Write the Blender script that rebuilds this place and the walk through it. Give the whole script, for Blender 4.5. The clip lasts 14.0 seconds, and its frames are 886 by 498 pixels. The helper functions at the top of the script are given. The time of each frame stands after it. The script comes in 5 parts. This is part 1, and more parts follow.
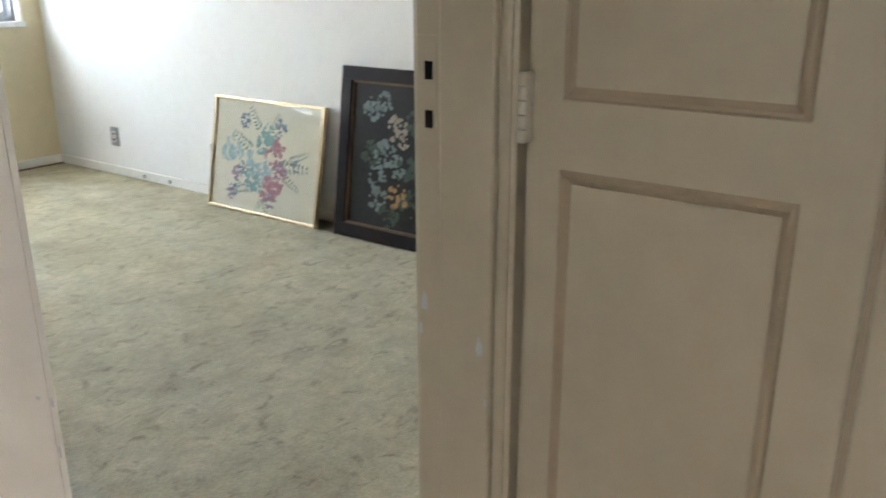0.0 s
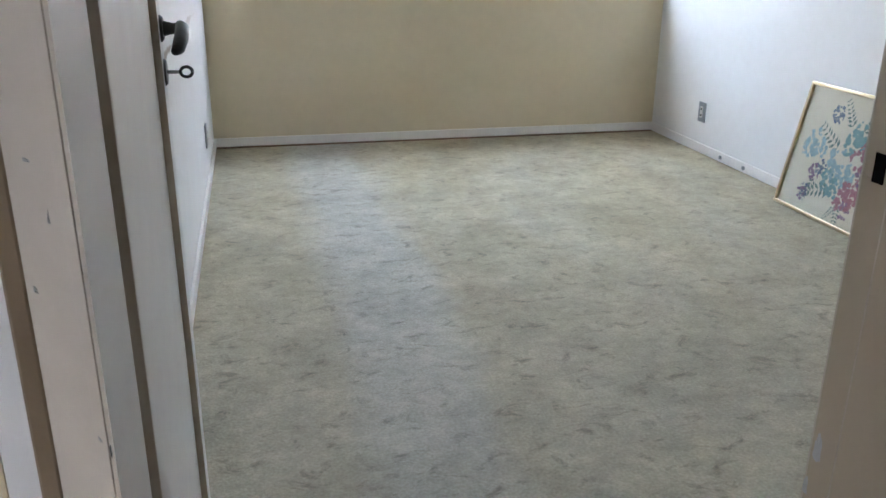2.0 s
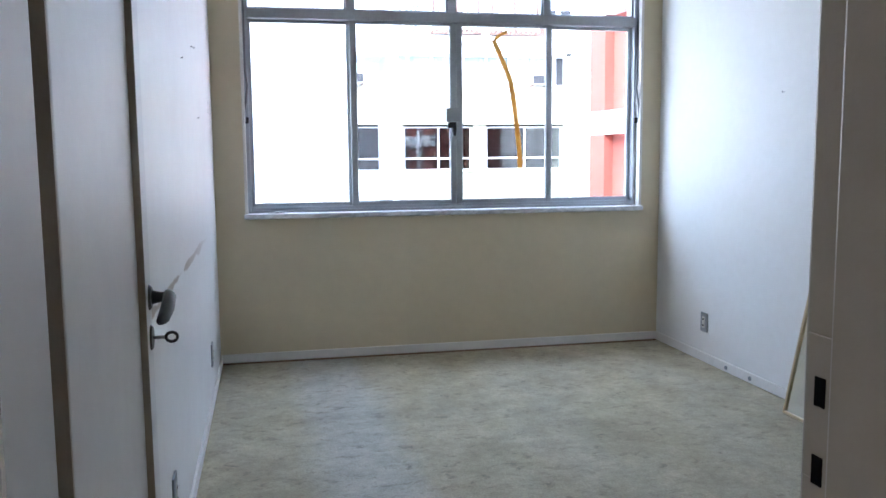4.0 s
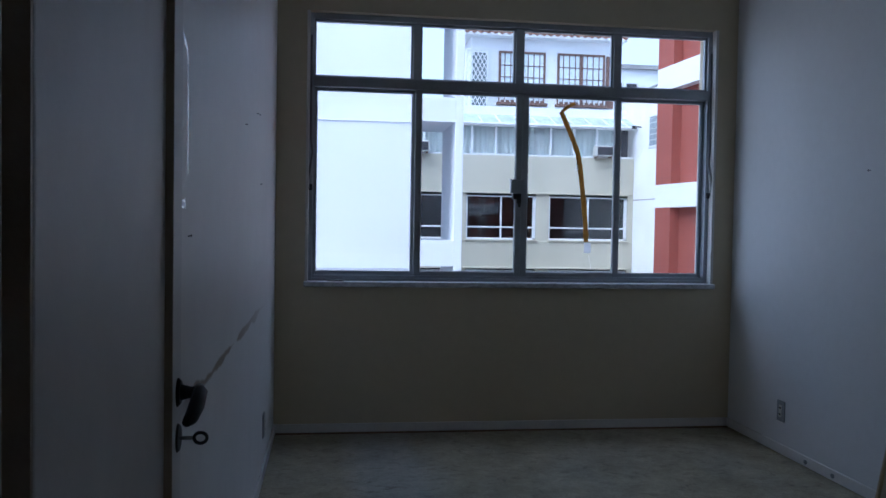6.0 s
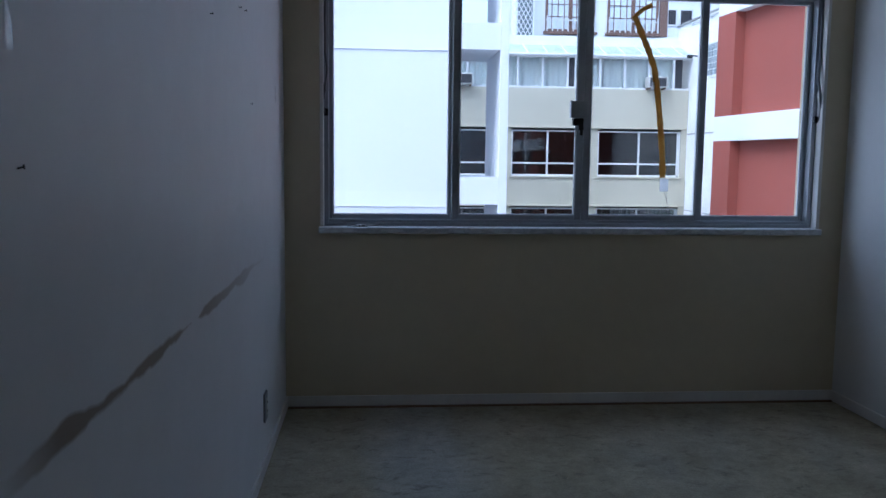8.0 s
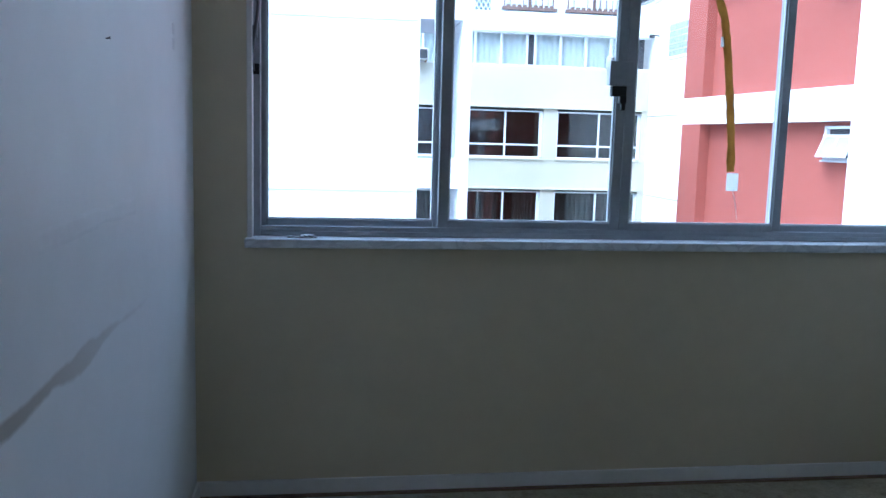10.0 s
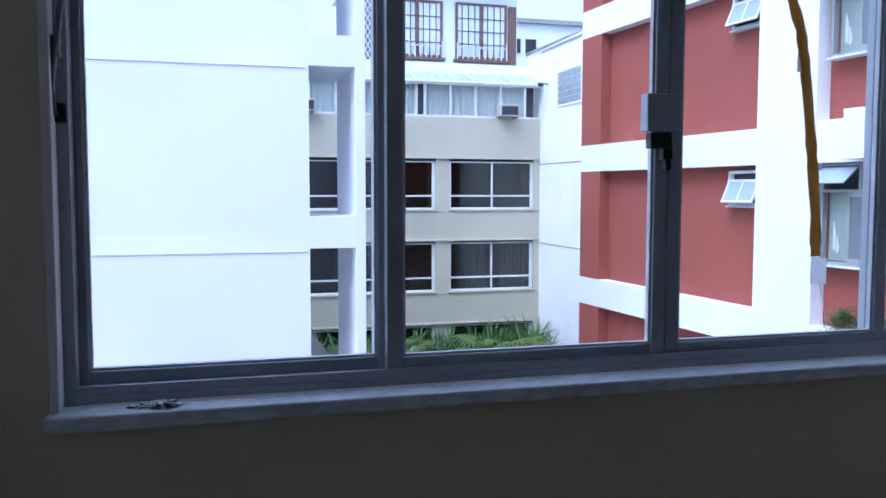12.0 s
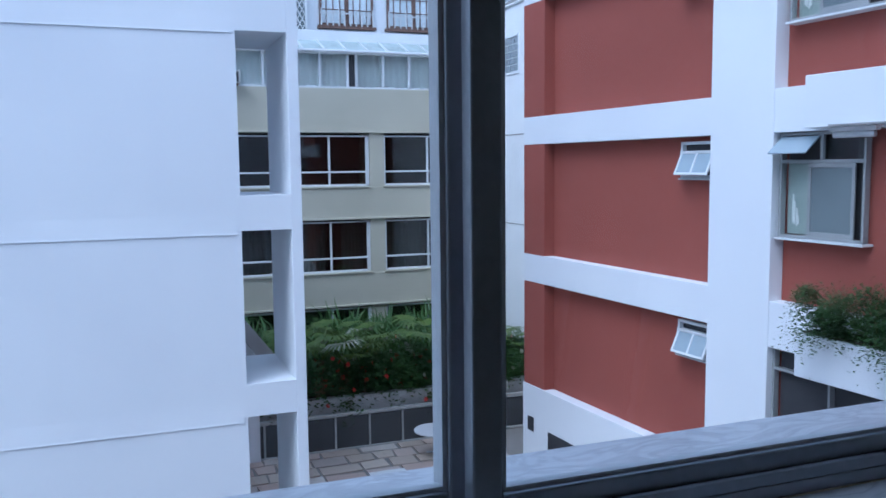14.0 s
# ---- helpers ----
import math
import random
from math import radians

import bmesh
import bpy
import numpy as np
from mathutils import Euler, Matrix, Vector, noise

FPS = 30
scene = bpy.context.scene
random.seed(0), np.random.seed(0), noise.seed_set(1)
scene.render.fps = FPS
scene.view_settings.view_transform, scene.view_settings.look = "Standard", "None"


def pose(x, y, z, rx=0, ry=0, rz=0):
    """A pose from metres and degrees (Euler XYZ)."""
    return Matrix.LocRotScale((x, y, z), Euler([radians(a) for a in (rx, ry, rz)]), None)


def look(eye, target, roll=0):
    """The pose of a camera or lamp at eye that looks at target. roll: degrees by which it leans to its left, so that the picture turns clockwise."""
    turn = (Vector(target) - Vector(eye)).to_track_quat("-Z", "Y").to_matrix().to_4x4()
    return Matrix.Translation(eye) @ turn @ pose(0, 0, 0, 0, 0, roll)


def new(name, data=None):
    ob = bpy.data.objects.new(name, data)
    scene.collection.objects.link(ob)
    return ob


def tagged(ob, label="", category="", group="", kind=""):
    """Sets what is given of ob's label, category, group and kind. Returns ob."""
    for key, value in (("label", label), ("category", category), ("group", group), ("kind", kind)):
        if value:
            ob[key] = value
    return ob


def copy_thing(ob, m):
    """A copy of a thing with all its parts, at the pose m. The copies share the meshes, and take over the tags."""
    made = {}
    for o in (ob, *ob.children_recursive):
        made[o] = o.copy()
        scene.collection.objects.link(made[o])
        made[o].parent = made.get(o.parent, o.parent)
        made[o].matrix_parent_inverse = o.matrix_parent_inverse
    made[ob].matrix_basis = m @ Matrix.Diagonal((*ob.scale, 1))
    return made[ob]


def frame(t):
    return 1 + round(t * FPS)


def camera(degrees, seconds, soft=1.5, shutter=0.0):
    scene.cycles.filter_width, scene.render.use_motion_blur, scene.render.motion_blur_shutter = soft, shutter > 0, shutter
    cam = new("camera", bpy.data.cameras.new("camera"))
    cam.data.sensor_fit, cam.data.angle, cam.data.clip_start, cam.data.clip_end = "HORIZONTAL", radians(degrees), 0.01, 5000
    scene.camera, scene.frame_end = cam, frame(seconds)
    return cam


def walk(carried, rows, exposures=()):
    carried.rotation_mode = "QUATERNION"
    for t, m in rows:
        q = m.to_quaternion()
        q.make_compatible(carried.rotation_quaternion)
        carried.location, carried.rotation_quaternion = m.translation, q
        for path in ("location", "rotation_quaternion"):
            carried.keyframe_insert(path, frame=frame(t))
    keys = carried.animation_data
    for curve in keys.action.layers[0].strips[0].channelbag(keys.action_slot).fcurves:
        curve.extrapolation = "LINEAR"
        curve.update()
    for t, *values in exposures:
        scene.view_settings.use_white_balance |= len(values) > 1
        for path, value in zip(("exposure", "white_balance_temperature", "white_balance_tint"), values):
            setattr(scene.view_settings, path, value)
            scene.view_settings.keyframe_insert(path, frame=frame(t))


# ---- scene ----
cam = camera(55.9, 14.0, soft=1.5, shutter=0.2)
PATH = [
    (0, (-0.099, -5.181, 1.185), (1.443, -4.074, 0.555), -0.1),
    (0.5, (0.012, -5.14, 1.171), (1.222, -3.715, 0.46), -3.9),
    (1, (0.094, -5.126, 1.161), (1.077, -3.52, 0.487), -0.9),
    (1.5, (0.173, -5.092, 1.164), (0.882, -3.334, 0.525), -2.0),
    (2, (0.253, -5.082, 1.166), (0.669, -3.251, 0.477), 0.5),
    (2.5, (0.293, -5.091, 1.16), (0.659, -3.259, 0.448), -0.7),
    (3, (0.301, -5.094, 1.183), (0.667, -3.208, 0.626), -0.2),
    (3.5, (0.298, -5.096, 1.207), (0.687, -3.179, 0.794), -0.6),
    (4, (0.297, -5.1, 1.241), (0.707, -3.155, 1.018), -0.5),
    (6.5, (0.331, -4.841, 1.261), (0.584, -2.858, 1.199), 1.1),
    (7, (0.371, -4.65, 1.251), (0.682, -2.677, 1.153), -0.6),
    (7.5, (0.432, -4.394, 1.237), (0.593, -2.407, 1.068), 0.5),
    (10, (0.418, -2.823, 1.245), (0.705, -0.861, 0.984), 1.6),
    (10.5, (0.418, -2.543, 1.253), (0.763, -0.589, 1.002), 0.8),
    (11, (0.446, -2.21, 1.287), (0.785, -0.251, 1.076), 0.3),
    (11.5, (0.457, -1.925, 1.304), (0.87, 0.025, 1.142), -0.1),
    (12, (0.454, -1.653, 1.315), (0.999, 0.266, 1.175), 0.1),
    (12.5, (0.475, -1.371, 1.306), (0.928, 0.57, 1.146), -0.0),
    (13, (0.5, -1.122, 1.314), (0.933, 0.823, 1.147), 1.6),
    (13.5, (0.478, -0.911, 1.316), (1.045, 0.999, 1.141), 1.0),
    (14, (0.485, -0.735, 1.318), (1.189, 1.126, 1.118), -0.6),
]
walk(cam, [(t, look(eye, target, roll)) for t, eye, target, roll in PATH],
     exposures=[(0.0, 4.55, 6250, 8), (1.0, 4.5, 6000, 10), (2.0, 4.2, 5700, 13), (3.5, 3.9, 5400, 14), (4.2, 3.4, 5250, 13), (5.8, 1.05, 4850, 14), (7.7, 1.0, 4850, 14), (9.4, 2.2, 4650, 8), (10.8, 2.0, 4620, 8), (12.0, 1.1, 4750, 18), (13.0, 0.7, 4750, 16), (14.0, 0.35, 4650, 12)])

# ---- daylight: a bright hazy sky over a shaded courtyard ----
world = bpy.data.worlds.new("sky")
scene.world = world
world.use_nodes = True
wn = world.node_tree.nodes
sky = wn.new("ShaderNodeTexSky")
sky.sky_type = "NISHITA"
sky.sun_disc = False
sky.sun_elevation = radians(55)
sky.sun_rotation = radians(237)
sky.dust_density = 7.0
sky.ozone_density = 1.5
wn["Background"].inputs["Strength"].default_value = 0.15
haze = wn.new("ShaderNodeMix")
haze.data_type = "RGBA"
haze.inputs["Factor"].default_value = 0.4
haze.inputs["B"].default_value = (6.6, 7.0, 7.4, 1)   # thin white cloud over the whole sky
world.node_tree.links.new(sky.outputs["Color"], haze.inputs["A"])
world.node_tree.links.new(haze.outputs["Result"], wn["Background"].inputs["Color"])
sun_data = bpy.data.lights.new("sun", "SUN")
sun_data.energy = 0.6
sun_data.angle = radians(45)
sun_data.color = (1.0, 0.96, 0.9)
sun = new("sun", sun_data)
sun.matrix_world = look((-14, -9, 24), (0, 0, 0))

# ---- materials ----


def rgb(c):
    return (*c, 1.0)


def mat(name, c1, c2=None, rough=0.7, scale=4.0, fine=60.0, bump=0.15, bump_scale=120.0, metal=0.0, mix=0.5, coat=0.0, dist=0.002):
    """A surface with broad and fine variation of colour and a fine relief."""
    m = bpy.data.materials.new(name)
    m.use_nodes = True
    n, l = m.node_tree.nodes, m.node_tree.links
    b = n["Principled BSDF"]
    c2 = c2 or tuple(v * 0.88 for v in c1)
    tc = n.new("ShaderNodeNewGeometry")
    big = n.new("ShaderNodeTexNoise")
    big.inputs["Scale"].default_value, big.inputs["Detail"].default_value = scale, 4
    small = n.new("ShaderNodeTexNoise")
    small.inputs["Scale"].default_value, small.inputs["Detail"].default_value = fine, 3
    add = n.new("ShaderNodeMath")
    add.operation = "MULTIPLY_ADD"
    add.inputs[1].default_value, add.inputs[2].default_value = 0.45, 0.0
    l.new(small.outputs["Fac"], add.inputs[0])
    sm = n.new("ShaderNodeMath")
    sm.operation = "MULTIPLY_ADD"
    sm.inputs[1].default_value = 0.9
    l.new(big.outputs["Fac"], sm.inputs[0])
    l.new(add.outputs[0], sm.inputs[2])
    ramp = n.new("ShaderNodeMapRange")
    ramp.inputs["From Min"].default_value, ramp.inputs["From Max"].default_value = 0.45, 0.92
    l.new(sm.outputs[0], ramp.inputs["Value"])
    cm = n.new("ShaderNodeMix")
    cm.data_type = "RGBA"
    cm.inputs["A"].default_value, cm.inputs["B"].default_value = rgb(c1), rgb(c2)
    l.new(ramp.outputs[0], cm.inputs["Factor"])
    l.new(cm.outputs["Result"], b.inputs["Base Color"])
    for t in (big, small):
        l.new(tc.outputs["Position"], t.inputs["Vector"])
    bn = n.new("ShaderNodeTexNoise")
    bn.inputs["Scale"].default_value, bn.inputs["Detail"].default_value = bump_scale, 3
    l.new(tc.outputs["Position"], bn.inputs["Vector"])
    bp = n.new("ShaderNodeBump")
    bp.inputs["Strength"].default_value, bp.inputs["Distance"].default_value = bump, dist
    l.new(bn.outputs["Fac"], bp.inputs["Height"])
    l.new(bp.outputs["Normal"], b.inputs["Normal"])
    b.inputs["Roughness"].default_value, b.inputs["Metallic"].default_value = rough, metal
    b.inputs["Coat Weight"].default_value = coat
    m["mix"] = cm.name
    return m


def glass(name, tint=(0.97, 0.99, 0.98), gloss=1.0):
    m = bpy.data.materials.new(name)
    m.use_nodes = True
    n, l = m.node_tree.nodes, m.node_tree.links
    n.remove(n["Principled BSDF"])
    tr = n.new("ShaderNodeBsdfTransparent")
    tr.inputs["Color"].default_value = rgb(tint)
    gl = n.new("ShaderNodeBsdfGlossy")
    gl.inputs["Roughness"].default_value = 0.02
    lw = n.new("ShaderNodeLayerWeight")
    lw.inputs["Blend"].default_value = 0.5
    pw = n.new("ShaderNodeMath")
    pw.operation = "POWER"
    pw.inputs[1].default_value = 5.0
    l.new(lw.outputs["Facing"], pw.inputs[0])
    sc = n.new("ShaderNodeMath")
    sc.operation = "MULTIPLY_ADD"
    sc.inputs[1].default_value, sc.inputs[2].default_value = 0.9 * gloss, 0.04 * gloss
    l.new(pw.outputs[0], sc.inputs[0])
    mx = n.new("ShaderNodeMixShader")
    l.new(sc.outputs[0], mx.inputs[0])
    l.new(tr.outputs[0], mx.inputs[1])
    l.new(gl.outputs[0], mx.inputs[2])
    l.new(mx.outputs[0], n["Material Output"].inputs["Surface"])
    return m


M_WALL = mat("cream_wall_paint", (0.70, 0.61, 0.42), (0.635, 0.55, 0.37), rough=0.6, scale=1.2, fine=14, bump=0.12, bump_scale=60)
M_WALL_R = mat("white_wall_paint", (0.82, 0.81, 0.78), (0.77, 0.755, 0.72), rough=0.55, scale=1.0, fine=18, bump=0.12, bump_scale=60)
M_WALL_L = mat("scuffed_white_wall_paint", (0.84, 0.84, 0.82), (0.78, 0.775, 0.755), rough=0.48, scale=1.6, fine=9, bump=0.14, bump_scale=50)
M_CEIL = mat("ceiling_paint", (0.82, 0.81, 0.78), rough=0.8, scale=1.0, fine=20)
M_TRIM = mat("white_gloss_paint", (0.82, 0.79, 0.74), (0.74, 0.71, 0.66), rough=0.5, scale=5, fine=40, bump=0.1)
# old cream enamel, darkened: part of the hall's dimness is in this colour
M_JAMB = mat("dimmed_cream_enamel", (0.315, 0.258, 0.178), (0.27, 0.22, 0.15), rough=0.42, scale=4, fine=26, bump=0.14, bump_scale=45)
# tan, darker than the doors; also gives the cupboard gap its shade
M_MOULD = mat("tan_moulding_and_gap_tone", (0.25, 0.19, 0.122), (0.21, 0.157, 0.10), rough=0.5, scale=8, fine=40)
M_TANEDGE = mat("tan_edge_tone", (0.46, 0.40, 0.32), (0.38, 0.32, 0.25), rough=0.5, scale=8, fine=40)
M_LEAF = mat("white_door_paint", (0.76, 0.76, 0.75), (0.70, 0.695, 0.69), rough=0.5, scale=3, fine=24, bump=0.1)
M_BROWN = mat("bare_brown_wood", (0.22, 0.14, 0.08), (0.15, 0.09, 0.05), rough=0.7, scale=8, fine=60)
M_BLACK = mat("black_metal", (0.03, 0.03, 0.032), (0.05, 0.05, 0.05), rough=0.4, metal=0.6)
# black that carries the shade of small holes, which are not cut
M_HOLE = mat("hole_shade_black", (0.004, 0.0035, 0.003), rough=0.9)
M_HOLE.node_tree.nodes["Principled BSDF"].inputs["Specular IOR Level"].default_value = 0.05
M_STEEL = mat("worn_steel", (0.35, 0.34, 0.33), (0.25, 0.24, 0.23), rough=0.35, metal=0.9)
M_ALU = mat("dull_aluminium", (0.46, 0.48, 0.51), (0.36, 0.375, 0.40), rough=0.38, metal=0.55, scale=6, fine=70, bump=0.1)
M_ALU_D = mat("stained_aluminium", (0.22, 0.22, 0.23), (0.15, 0.15, 0.16), rough=0.5, metal=0.6, scale=6, fine=70)
M_MARBLE = mat("grey_white_marble", (0.82, 0.82, 0.83), (0.68, 0.69, 0.71), rough=0.3, scale=9, fine=24, bump=0.1)


def veins(m):
    n, l = m.node_tree.nodes, m.node_tree.links
    geo = n.new("ShaderNodeNewGeometry")
    mp = n.new("ShaderNodeMapping")
    mp.inputs["Rotation"].default_value = (0, 0, 0.6)
    mp.inputs["Scale"].default_value = (5, 14, 9)
    l.new(geo.outputs["Position"], mp.inputs["Vector"])
    nz = n.new("ShaderNodeTexNoise")
    nz.inputs["Scale"].default_value, nz.inputs["Detail"].default_value, nz.inputs["Distortion"].default_value = 1.0, 6, 2.2
    l.new(mp.outputs[0], nz.inputs["Vector"])
    off = n.new("ShaderNodeMath")
    off.operation = "SUBTRACT"
    off.inputs[1].default_value = 0.5
    l.new(nz.outputs["Fac"], off.inputs[0])
    ab = n.new("ShaderNodeMath")
    ab.operation = "ABSOLUTE"
    l.new(off.outputs[0], ab.inputs[0])
    r = n.new("ShaderNodeMapRange")
    for key, v in (("From Min", 0.0), ("From Max", 0.07), ("To Min", 0.32), ("To Max", 0.0)):
        r.inputs[key].default_value = v
    l.new(ab.outputs[0], r.inputs["Value"])
    mx = n.new("ShaderNodeMix")
    mx.data_type = "RGBA"
    mx.inputs["B"].default_value = (0.25, 0.25, 0.27, 1)
    l.new(r.outputs[0], mx.inputs["Factor"])
    l.new(n[m["mix"]].outputs["Result"], mx.inputs["A"])
    l.new(mx.outputs["Result"], n["Principled BSDF"].inputs["Base Color"])


veins(M_MARBLE)
M_PLASTIC = mat("grey_plastic", (0.30, 0.31, 0.31), (0.24, 0.25, 0.25), rough=0.45)
M_IVORY = mat("ivory_plastic", (0.62, 0.60, 0.53), rough=0.4)
M_PAPER = mat("white_paper", (0.82, 0.82, 0.80), rough=0.8)
M_TAPE = mat("amber_tape", (0.46, 0.25, 0.045), (0.30, 0.14, 0.02), rough=0.3, scale=20, fine=60, bump=0.4, bump_scale=40)


def let_light_through(m, share):
    """Thin sheet: part of the light that falls on its back shows on its front."""
    n, l = m.node_tree.nodes, m.node_tree.links
    tl = n.new("ShaderNodeBsdfTranslucent")
    l.new(n[m["mix"]].outputs["Result"], tl.inputs["Color"])
    mx = n.new("ShaderNodeMixShader")
    mx.inputs[0].default_value = share
    l.new(n["Principled BSDF"].outputs[0], mx.inputs[1])
    l.new(tl.outputs[0], mx.inputs[2])
    l.new(mx.outputs[0], n["Material Output"].inputs["Surface"])
    return m


M_TAPE_PAPER = let_light_through(mat("thin_white_paper", (0.85, 0.85, 0.83), rough=0.8), 0.85)
let_light_through(M_TAPE, 0.5)
M_GOLD = mat("gold_frame", (0.70, 0.57, 0.36), (0.52, 0.41, 0.24), rough=0.3, metal=0.8, scale=12, fine=50)
M_DARKW = mat("dark_carved_wood", (0.022, 0.017, 0.018), (0.013, 0.010, 0.011), rough=0.55, scale=10, fine=60, bump=0.3, bump_scale=80)
M_BACK = mat("brown_backing", (0.16, 0.09, 0.06), rough=0.8)
M_GLASS = glass("window_glass", gloss=0.6)
M_PICGLASS = glass("picture_glass", gloss=1.0)

# outside
M_WHITE = mat("white_render", (0.80, 0.82, 0.84), (0.74, 0.76, 0.79), rough=0.85, scale=0.6, fine=9, bump=0.2, bump_scale=30, dist=0.004)
M_WHITE_OLD = mat("weathered_white_render", (0.84, 0.85, 0.86), (0.72, 0.73, 0.74), rough=0.9, scale=0.9, fine=6, bump=0.2, bump_scale=25)
M_RED = mat("brick_red_render", (0.31, 0.082, 0.058), (0.27, 0.07, 0.049), rough=0.85, scale=0.8, fine=14, bump=0.25, bump_scale=30, dist=0.004)
M_CREAM = mat("cream_render", (0.52, 0.50, 0.40), (0.44, 0.42, 0.33), rough=0.85, scale=0.7, fine=7, bump=0.2, bump_scale=25)
M_FRAME = mat("white_window_metal", (0.72, 0.74, 0.75), (0.62, 0.64, 0.65), rough=0.45)
# near-black for panes and openings: the dimness inside is in the colour
M_DARKPANE = mat("unlit_interior_dark", (0.045, 0.045, 0.05), (0.025, 0.026, 0.032), rough=0.8, scale=0.8, fine=3)
M_OUTGLASS = glass("facade_glass", tint=(0.55, 0.58, 0.58), gloss=1.6)
M_GREYFRAME = mat("grey_window_metal", (0.34, 0.35, 0.35), (0.26, 0.27, 0.27), rough=0.45)
# opaque grey: what the panes reflect is put into the colour
M_HAZY = mat("grey_reflection_tone", (0.20, 0.235, 0.245), (0.14, 0.17, 0.18), rough=0.2, scale=2, fine=12, bump=0.02)
M_BLOCK = mat("grey_glass_block", (0.34, 0.38, 0.41), (0.26, 0.29, 0.31), rough=0.25, scale=3, fine=12)
M_ROOFGLASS = mat("dusty_roof_glass", (0.46, 0.54, 0.54), (0.24, 0.30, 0.29), rough=0.3, scale=3.5, fine=14)
# opaque blue-grey, the reflected sky in the colour of tilted panes
M_TILT = mat("bluish_pane", (0.36, 0.43, 0.48), (0.28, 0.34, 0.38), rough=0.2, scale=2, fine=12, bump=0.02)
M_FROST = mat("white_curtain_glass", (0.78, 0.85, 0.88), (0.62, 0.70, 0.74), rough=0.25, scale=1.2, fine=8)
M_VEIL = mat("thin_white_curtain", (0.86, 0.90, 0.91), (0.80, 0.84, 0.86), rough=0.8, scale=2, fine=12)
M_CURTAIN = mat("grey_green_curtain", (0.40, 0.45, 0.42), (0.28, 0.32, 0.29), rough=0.9, scale=3, fine=30)
M_BROWNWIN = mat("brown_window_wood", (0.17, 0.10, 0.075), (0.12, 0.07, 0.05), rough=0.5)
M_TILE_ROOF = mat("clay_roof_tile", (0.42, 0.26, 0.19), (0.30, 0.17, 0.12), rough=0.8, scale=5)
M_AC = mat("air_conditioner_case", (0.55, 0.55, 0.52), (0.42, 0.42, 0.40), rough=0.5)
M_CONC = mat("grey_concrete", (0.36, 0.36, 0.35), (0.24, 0.24, 0.235), rough=0.9, scale=1.5, fine=14, bump=0.3, bump_scale=30)
M_PAVE = mat("pink_grey_flagstone", (0.60, 0.50, 0.42), (0.44, 0.38, 0.33), rough=0.75, scale=1.2, fine=16, bump=0.3)


def per_piece(m, colours):
    """A colour of its own for each stone, broken by the material's stains."""
    n, l = m.node_tree.nodes, m.node_tree.links
    info = n.new("ShaderNodeObjectInfo")
    ramp = n.new("ShaderNodeValToRGB")
    ramp.color_ramp.interpolation = "CONSTANT"
    e = ramp.color_ramp.elements
    while len(e) < len(colours):
        e.new(0.5)
    for i, c in enumerate(colours):
        e[i].position = i / len(colours)
        e[i].color = rgb(c)
    l.new(info.outputs["Random"], ramp.inputs["Fac"])
    mx = n.new("ShaderNodeMix")
    mx.data_type = "RGBA"
    mx.inputs["Factor"].default_value = 0.6
    l.new(n[m["mix"]].outputs["Result"], mx.inputs["A"])
    l.new(ramp.outputs["Color"], mx.inputs["B"])
    l.new(mx.outputs["Result"], n["Principled BSDF"].inputs["Base Color"])


per_piece(M_PAVE, [(0.62, 0.50, 0.42), (0.55, 0.40, 0.32), (0.70, 0.66, 0.60), (0.50, 0.42, 0.33), (0.64, 0.55, 0.44), (0.42, 0.37, 0.33)])
M_FENCE = mat("dark_fence_panel", (0.05, 0.055, 0.06), (0.08, 0.085, 0.09), rough=0.5)
M_SOIL = mat("dark_soil", (0.05, 0.035, 0.025), (0.03, 0.022, 0.015), rough=0.95, scale=6)
M_LEAF_A = mat("strap_leaf_green", (0.055, 0.13, 0.035), (0.11, 0.20, 0.055), rough=0.45, scale=3, fine=20)
M_LEAF_B = mat("dark_leaf_green", (0.04, 0.095, 0.028), (0.085, 0.16, 0.05), rough=0.4, scale=4, fine=25)
M_LEAF_C = mat("palm_green", (0.09, 0.17, 0.04), (0.19, 0.25, 0.055), rough=0.45, scale=3, fine=20)
for leafy in (M_LEAF_A, M_LEAF_B, M_LEAF_C):
    let_light_through(leafy, 0.35)
M_PALE = mat("pale_dry_frond", (0.45, 0.46, 0.36), (0.30, 0.32, 0.22), rough=0.6)
M_FLOWER = mat("red_flower", (0.6, 0.05, 0.03), (0.45, 0.03, 0.02), rough=0.6)
M_TABLE = mat("white_table_plastic", (0.8, 0.8, 0.8), rough=0.35)
M_GROUND = mat("courtyard_concrete", (0.30, 0.28, 0.26), (0.22, 0.21, 0.20), rough=0.9, scale=0.8, fine=10)

M_DARKW.node_tree.nodes["Principled BSDF"].inputs["Specular IOR Level"].default_value = 0.15

# carpet: olive-beige pile, worn grey where it is walked on
M_CARPET = mat("worn_olive_carpet", (0.465, 0.402, 0.262), (0.39, 0.34, 0.218), rough=0.95, scale=3.2, fine=45, bump=0.35, bump_scale=90, dist=0.006)


